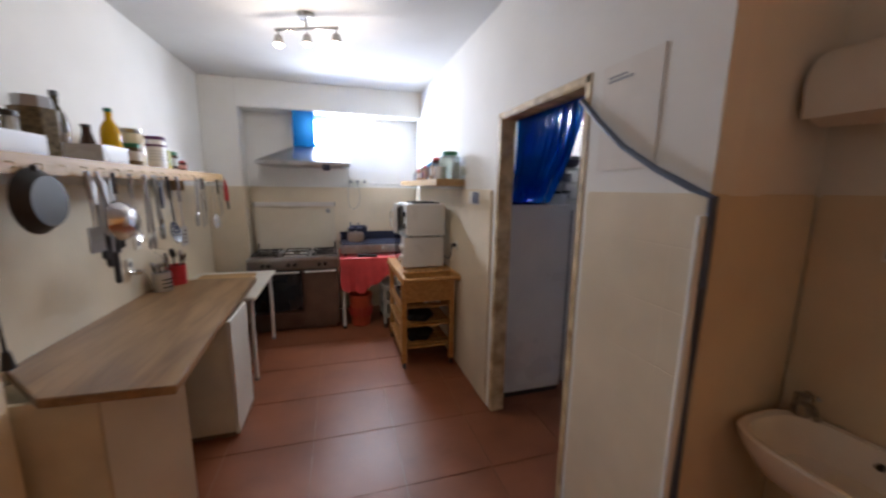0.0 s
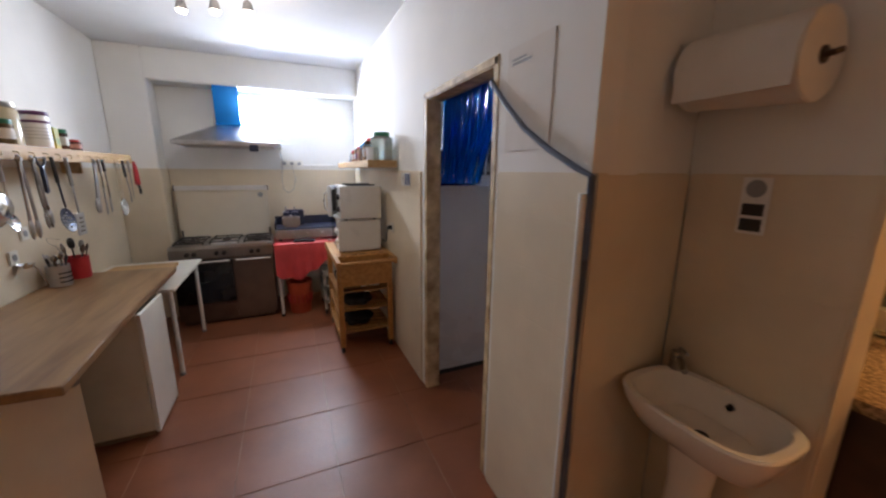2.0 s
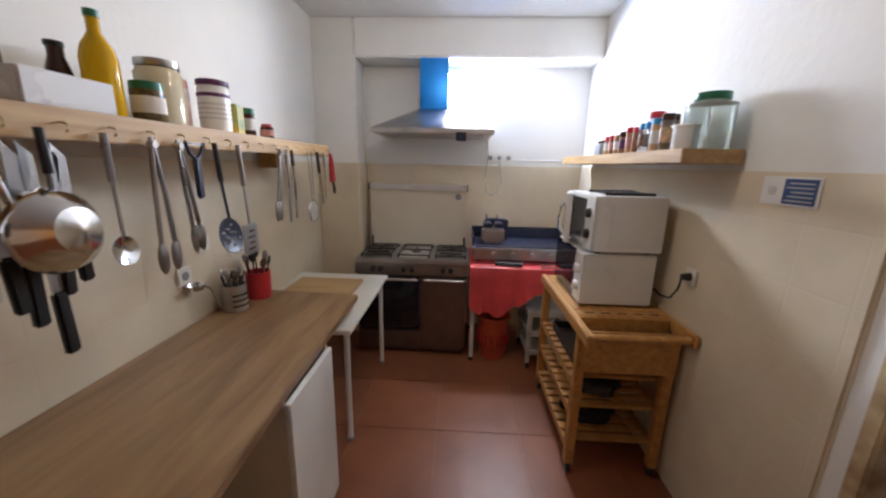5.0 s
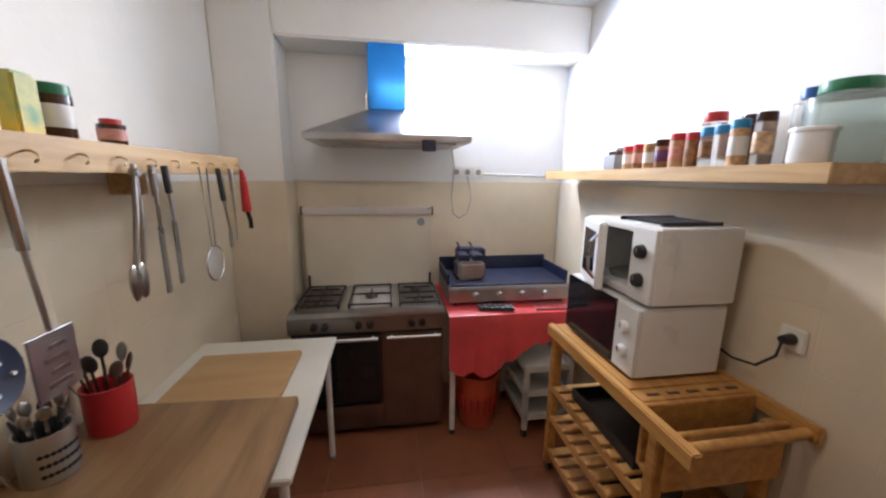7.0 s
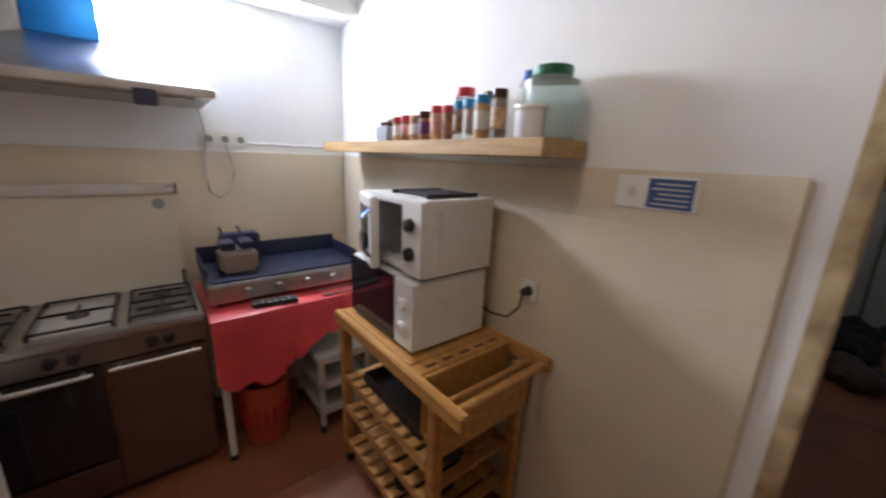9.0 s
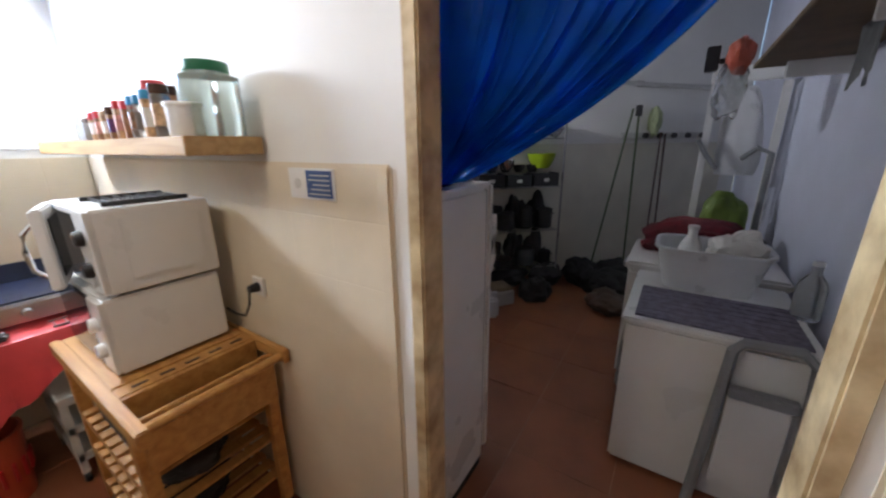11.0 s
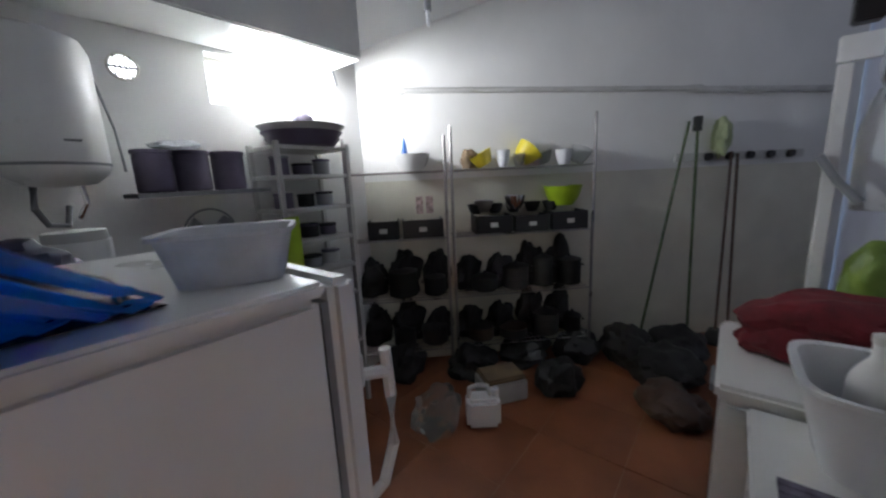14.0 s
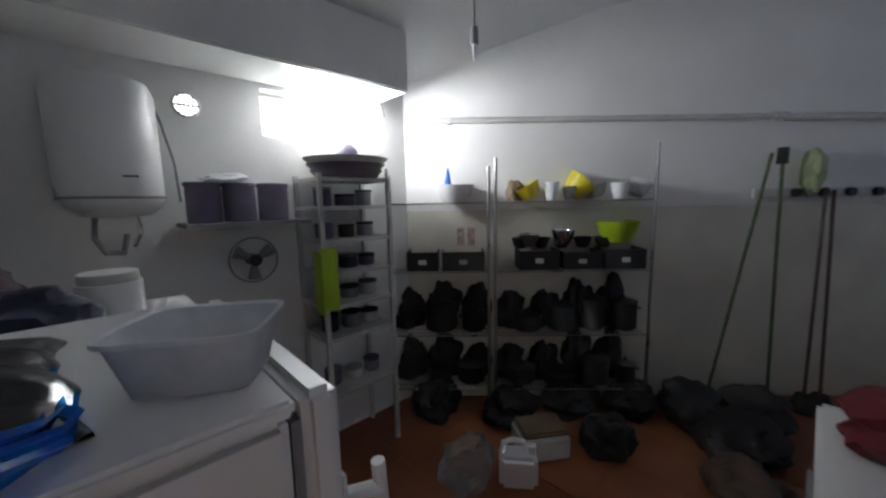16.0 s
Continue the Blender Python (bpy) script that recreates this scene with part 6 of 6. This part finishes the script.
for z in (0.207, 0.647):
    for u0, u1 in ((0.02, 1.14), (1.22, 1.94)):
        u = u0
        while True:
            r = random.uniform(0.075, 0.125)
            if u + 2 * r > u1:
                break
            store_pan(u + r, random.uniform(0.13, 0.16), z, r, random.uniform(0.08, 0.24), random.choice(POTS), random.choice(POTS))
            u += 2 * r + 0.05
# near-black lumps added behind the pots, so the wall there stays dim
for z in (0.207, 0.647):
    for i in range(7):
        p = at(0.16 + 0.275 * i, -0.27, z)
        lump("dark_filler_lump", (p[0], p[1], z), 0.17, 0.10, random.uniform(0.19, 0.26), M_dark, "near-black filler added at the back of a rack shelf to keep the wall dim", "bag", 80 + i, 0.4)["group"] = "bags on the racks"
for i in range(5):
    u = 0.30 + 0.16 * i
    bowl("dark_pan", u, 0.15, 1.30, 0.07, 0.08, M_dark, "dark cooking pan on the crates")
# floor clutter before the rack
jg = thing("water_jug", (4.76, 2.90, 0), "white plastic canister with a moulded handle on the floor", "canister")
bm = bmesh.new()
JM = Matrix.Translation((4.76, 2.92, 0)) @ Matrix.Rotation(radians(-50), 4, "Z")
bx(bm, -0.11, 0.11, -0.075, 0.075, 0.0, 0.20, JM)
part("body", bm, M_milk, jg, "", 0.025)
part("handle", T([tuple(JM @ Vector(v)) for v in ((-0.09, 0, 0.19), (-0.085, 0, 0.255), (-0.03, 0, 0.275), (0.03, 0, 0.265), (0.05, 0, 0.20))], 0.016), M_milk, jg)
part("cap", C((tuple(JM @ Vector((0.08, 0, 0.195))), tuple(JM @ Vector((0.08, 0, 0.245))), 0.026)), M_milk, jg)
bm = bmesh.new()
KM = Matrix.Translation((5.10, 2.98, 0)) @ Matrix.Rotation(radians(-35), 4, "Z")
bx(bm, -0.16, 0.16, -0.12, 0.12, 0.0, 0.15, KM)
solo("pale_box", bm, M_lgrey, "pale box of folded cloths on the floor", "box", bevel=0.01)
bm = bmesh.new()
bx(bm, -0.15, 0.15, -0.11, 0.11, 0.151, 0.19, KM)
solo("folded_cloth", bm, M_box, "greyish folded cloth on the pale box", "cloth", bevel=0.012)
lump("clear_bottle_bag", (4.56, 3.14, 0), 0.15, 0.13, 0.17, M_clear, "bag of clear plastic bottles on the floor", "bag", 31, 0.5)
lump("dark_sack", (5.42, 2.66, 0), 0.17, 0.16, 0.15, M_dark, "dark sack on the floor by the rack", "sack", 32, 0.3)
lump("dark_floor_bag", (6.05, 2.05, 0), 0.28, 0.26, 0.14, M_dark, "dark heap of bags at the wall foot", "bag", 33, 0.35)
lump("dark_floor_bag", (5.55, 1.95, 0), 0.22, 0.2, 0.11, M_brown, "brown heap of rags beside the freezer", "bag", 34, 0.35)

for k, (u, n, sx, sz) in enumerate(((1.62, 0.02, 0.20, 0.16), (1.05, -0.04, 0.22, 0.13), (0.55, 0.10, 0.24, 0.12), (0.10, 0.05, 0.22, 0.14), (-0.30, -0.05, 0.26, 0.17), (-0.75, -0.10, 0.28, 0.15))):
    p = at(u, -n, 0)
    lump("dark_sack", (p[0], p[1], 0), sx, sx * 0.8, sz, M_dark, "dark slumped sack on the floor under the racks", "sack", 90 + k, 0.35)["group"] = "sacks at the wall foot"

# pipe along the far wall, broom rail, brooms
bm = bmesh.new()


def onwall(k, n, z):
    q = SA - SU * k + SN * n
    return (q.x, q.y, z)


cyl(bm, onwall(0.1, 0.03, 2.30), onwall(2.85, 0.03, 2.26), 0.022, 0.022, 12)
cyl(bm, onwall(2.80, 0.03, 2.26), onwall(2.90, 0.03, 2.26), 0.032, 0.032, 12)
cyl(bm, onwall(2.85, 0.035, 2.25), onwall(4.15, 0.035, 2.23), 0.028, 0.028, 12)
cyl(bm, onwall(0.35, 0.0, 2.297), onwall(0.35, 0.05, 2.297), 0.03, 0.03, 10)
solo("wall_pipe", bm, M_lgrey, "pale grey pipe along the store wall", "pipe")
br = thing("broom_rail", onwall(3.4, 0.03, 1.66), "grey broom holder rail with clips", "rail")
bm = bmesh.new()
q = [SA - SU * 2.70 + SN * 0.016, SA - SU * 3.95 + SN * 0.016, SA - SU * 3.95 + SN * 0.05, SA - SU * 2.70 + SN * 0.05]
prism(bm, [tuple(v) for v in q], 1.65, 1.72)
part("rail", bm, M_lgrey, br, "", 0.004)
for k in (3.0, 3.2, 3.4, 3.6, 3.8):
    part("clip", C((onwall(k, 0.05, 1.685), onwall(k, 0.085, 1.685), 0.035, 0.03, 10)), M_blackpl, br, "black clip")
for (k, top, foot, m_) in ((2.76, 1.98, 2.34, M_olive), (2.84, 2.0, 2.80, M_olive), (3.18, 1.72, 3.08, M_brown), (3.24, 1.70, 3.2, M_brown)):
    bro = thing("broom", onwall(foot, 0.15, 0), "broom with a dark green handle leaning on the wall rail", "broom", "brooms at the wall")
    part("stick", C((onwall(foot, 0.22, 0.12), onwall(k, 0.10, top), 0.012, 0.012, 10)), m_, bro)
    part("brush", C((onwall(foot, 0.22, 0.0), onwall(foot, 0.22, 0.13), 0.10, 0.05, 12)), M_dark, bro, "dark brush head")
part("grip", C((onwall(2.84, 0.10, 1.90), onwall(2.84, 0.10, 2.02), 0.035, 0.035, 10)), M_blackpl, br, "black grip")
lump("green_duster", onwall(3.08, 0.09, 1.76), 0.10, 0.07, 0.16, mat("pale_green_fluff", (0.42, 0.48, 0.28), 0.9, bump=0.6), "pale green duster over the broom rail", "duster", 41, 0.3, False)

# machines along the south wall
wm = thing("washing_machine", (4.0, 1.3, 0), "white washing machine with a mat on top", "washing machine")
part("body", B((3.63, 4.38, 0.98, 1.645, 0.015, 0.80)), M_enamel, wm, "", 0.012)
part("lid", B((3.615, 4.39, 0.96, 1.665, 0.801, 0.828)), M_enamel, wm, "", 0.008)
part("porthole", T([(4.0 + 0.17 * math.cos(i * math.pi / 12), 1.655, 0.42 + 0.17 * math.sin(i * math.pi / 12)) for i in range(25)], 0.02, 8), M_grey, wm, "grey porthole ring")
part("porthole_glass", C(((4.0, 1.646, 0.42), (4.0, 1.665, 0.42), 0.155, 0.13, 24)), M_glassblk, wm, "dark glass")
part("control_panel", B((3.65, 4.36, 1.646, 1.652, 0.69, 0.78)), M_lgrey, wm)
part("foot", C(((3.70, 1.58, 0), (3.70, 1.58, 0.02), 0.025)), M_blackpl, wm)
part("foot", C(((4.30, 1.58, 0), (4.30, 1.58, 0.02), 0.025)), M_blackpl, wm)
bmt = thing("bath_mat", (3.86, 1.3, 0.829), "ribbed purple-grey mat on the washing machine", "mat")
part("backing", B((3.66, 4.07, 1.0, 1.615, 0.829, 0.834)), M_mat, bmt)
for i in range(15):
    part("rib", B((3.66 + 0.0275 * i, 3.686 + 0.0275 * i, 1.0, 1.615, 0.8342, 0.839 + 0.0015 * (i % 2))), M_mat, bmt, "", 0.002)
wb = thing("laundry_tub", (4.27, 1.33, 0.829), "white plastic tub holding a bottle and cloths", "tub")
bm = bmesh.new()
rings = []
for (w, d, z) in ((0.15, 0.20, 0.0), (0.18, 0.25, 0.22), (0.195, 0.265, 0.222), (0.195, 0.265, 0.235), (0.175, 0.245, 0.232), (0.145, 0.195, 0.008)):
    rings.append([bm.verts.new((4.27 + math.copysign(abs(math.cos(2 * math.pi * i / 32)) ** 0.4, math.cos(2 * math.pi * i / 32)) * w, 1.33 + math.copysign(abs(math.sin(2 * math.pi * i / 32)) ** 0.4, math.sin(2 * math.pi * i / 32)) * d, 0.83 + z)) for i in range(32)])
for a, b in zip(rings, rings[1:]):
    for i in range(32):
        bm.faces.new((a[i], a[(i + 1) % 32], b[(i + 1) % 32], b[i]))
bm.faces.new(rings[0][::-1])
bm.faces.new(rings[-1])
part("tub", bm, M_milk, wb)
bottle("detergent_bottle", 4.33, 1.42, 0.842, 0.06, 0.31, M_enamel, M_paper, "white detergent bottle in the tub", 0.4)
lump("white_cloth", (4.26, 1.22, 0.98), 0.10, 0.13, 0.11, M_paper, "crumpled white cloth in the tub", "cloth", 51, 0.4)
bottle("water_bottle", 4.02, 0.965, 0.829, 0.052, 0.27, M_clear, M_milk, "large clear plastic bottle beside the wall", 0.35)
cf = thing("chest_freezer", (4.75, 1.35, 0), "white chest freezer covered with cloths", "freezer")
part("body", B((4.43, 5.10, 0.93, 1.73, 0.02, 0.80)), M_enamel, cf, "", 0.015)
part("lid", B((4.42, 5.11, 0.92, 1.75, 0.801, 0.86)), M_enamel, cf, "", 0.015)
part("handle", B((4.46, 4.62, 1.751, 1.765, 0.81, 0.84)), M_grey, cf, "", 0.004)
part("plinth", B((4.46, 5.07, 0.96, 1.70, 0.0, 0.02)), M_kick, cf)
lump("red_blanket", (4.86, 1.36, 0.861), 0.24, 0.33, 0.15, M_redfab, "dark red blanket heaped on the freezer", "blanket", 61, 0.35)
lump("lime_bag", (5.28, 1.22, 0.90), 0.10, 0.14, 0.22, mat("green_bag", (0.14, 0.22, 0.03), 0.5, var=0.2), "green bag standing behind the freezer", "bag", 62, 0.25)
bxx = B((5.13, 5.45, 0.93, 1.45, 0.0, 0.90))
solo("low_cupboard", bxx, M_dark, "dark low cupboard behind the freezer", "cupboard", bevel=0.006)
wf = thing("clothes_airer", (5.5, 1.1, 0), "white folded airer frame leaning in the corner", "airer")
for y in (0.98, 1.40):
    part("upright", B((5.50, 5.54, y - 0.025, y + 0.025, 0, 2.02)), M_enamel, wf, "", 0.004)
part("top_bar", B((5.50, 5.54, 0.95, 1.43, 2.03, 2.14)), M_enamel, wf, "", 0.004)
part("grey_tube", T([(5.47, 1.45, 1.62), (5.46, 1.38, 1.50), (5.44, 1.30, 1.40)], 0.018), M_grey, wf)
part("grey_tube", T([(5.40, 1.0, 0.95), (5.40, 1.0, 1.52), (5.42, 1.08, 1.56), (5.46, 1.16, 1.48)], 0.02), M_grey, wf)
lump("white_sack", (5.60, 1.18, 1.35), 0.05, 0.14, 0.42, M_milk, "pale plastic sack hanging in the airer", "sack", 63, 0.15)
sl = thing("step_stool", (3.58, 1.1, 0), "grey plastic folding stool leaning on the washing machine", "stool")
part("frame", T([(3.54, 1.30, 0.02), (3.57, 1.27, 0.45), (3.585, 1.25, 0.80), (3.585, 1.22, 0.84), (3.585, 1.05, 0.85), (3.58, 1.0, 0.80), (3.56, 0.99, 0.45), (3.53, 0.98, 0.02)], 0.022), M_grey, sl, "grey loop frame")
part("step", B((3.55, 3.60, 1.02, 1.24, 0.60, 0.645)), M_grey, sl, "", 0.006)
part("panel", B((3.575, 3.592, 1.03, 1.235, 0.15, 0.598)), M_enamel, sl, "white panel", 0.004)
# high shelf with hanging bags
hs = thing("high_shelf", (4.0, 1.1, 2.0), "brown board shelf high on the store wall", "shelf")
part("board", B((3.25, 4.72, 0.902, 1.27, 2.0, 2.025)), M_box, hs, "", 0.003)
part("bracket", B((4.55, 4.58, 0.902, 1.15, 1.92, 1.999)), M_enamel, hs, "", 0.003)
part("bracket", B((3.45, 3.48, 0.902, 1.15, 1.92, 1.999)), M_enamel, hs, "", 0.003)
lump("hanging_bag", (4.72, 1.36, 1.80), 0.08, 0.08, 0.16, M_clear, "clear plastic bag hanging from the shelf", "bag", 71, 0.35, False)
lump("red_packet", (4.70, 1.34, 2.02), 0.06, 0.06, 0.10, mat("orange_red_packet", (0.50, 0.10, 0.06), 0.5, var=0.2), "orange-red packet in the hanging bag", "packet", 72, 0.3, False)
solo("black_lantern", B((4.80, 4.86, 1.43, 1.50, 2.02, 2.16), (4.815, 4.845, 1.38, 1.43, 2.06, 2.09)), M_blackpl, "black bracket lamp hanging by the shelf", "lantern", bevel=0.005)
hr = thing("hanging_rag", (3.82, 1.06, 2.0), "grey rag hanging under the high shelf", "rag")
bm = bmesh.new()
cols = []
for i in range(15):
    x = 3.72 + 0.015 * i
    cols.append([bm.verts.new((x, 1.06 + 0.012 * math.sin(i * 1.3) * (j / 6), 1.998 - (0.17 + 0.05 * math.sin(i * 0.7)) * j / 6)) for j in range(7)])
for a, b in zip(cols, cols[1:]):
    for j in range(6):
        bm.faces.new((a[j], b[j], b[j + 1], a[j + 1]))
bmesh.ops.solidify(bm, geom=bm.faces[:], thickness=0.004)
part("cloth", bm, M_grey, hr)
# bare bulb holder on the ceiling
bl = thing("bulb_holder", (4.55, 3.05, vault(3.05)), "bare bulb holder on a short flex, unlit", "lamp holder")
part("flex", C(((4.55, 3.05, vault(3.05)), (4.55, 3.05, CH - 0.16), 0.004)), M_grey, bl)
part("holder", C(((4.55, 3.05, CH - 0.16), (4.55, 3.05, CH - 0.24), 0.018, 0.02)), M_grey, bl)
part("bulb", C(((4.55, 3.05, CH - 0.24), (4.55, 3.05, CH - 0.31), 0.011, 0.008)), M_milk, bl)

# ---- floor tiles ----
floor = thing("floor", (2.6, 1.0, 0), "glossy terracotta floor tiles with narrow worn joints", "floor")
floor["kind"] = "structure"
tp = 0.495
bm = bmesh.new()
bx(bm, -tp / 2 + 0.0016, tp / 2 - 0.0016, -tp / 2 + 0.0016, tp / 2 - 0.0016, -0.012, 0.0)
finish(bm, 0.0012)
tile_mesh = bpy.data.meshes.new("tile")
bm.to_mesh(tile_mesh)
bm.free()
tile_mesh.materials.append(M_tile)
for i in range(-3, 13):
    for j in range(-6, 9):
        x, y = 1.42 + tp / 2 + i * tp, 3.08 + tp / 2 + (j - 5) * tp
        if x < 0.1 or y > 4.8 or y < -2.6 or x > 7.3:
            continue
        t = new("tile", tile_mesh)
        t.parent = floor
        t.matrix_parent_inverse = Matrix.Translation((-2.6, -1.0, 0))
        t.location = (x, y, random.uniform(-0.0012, 0.0004))
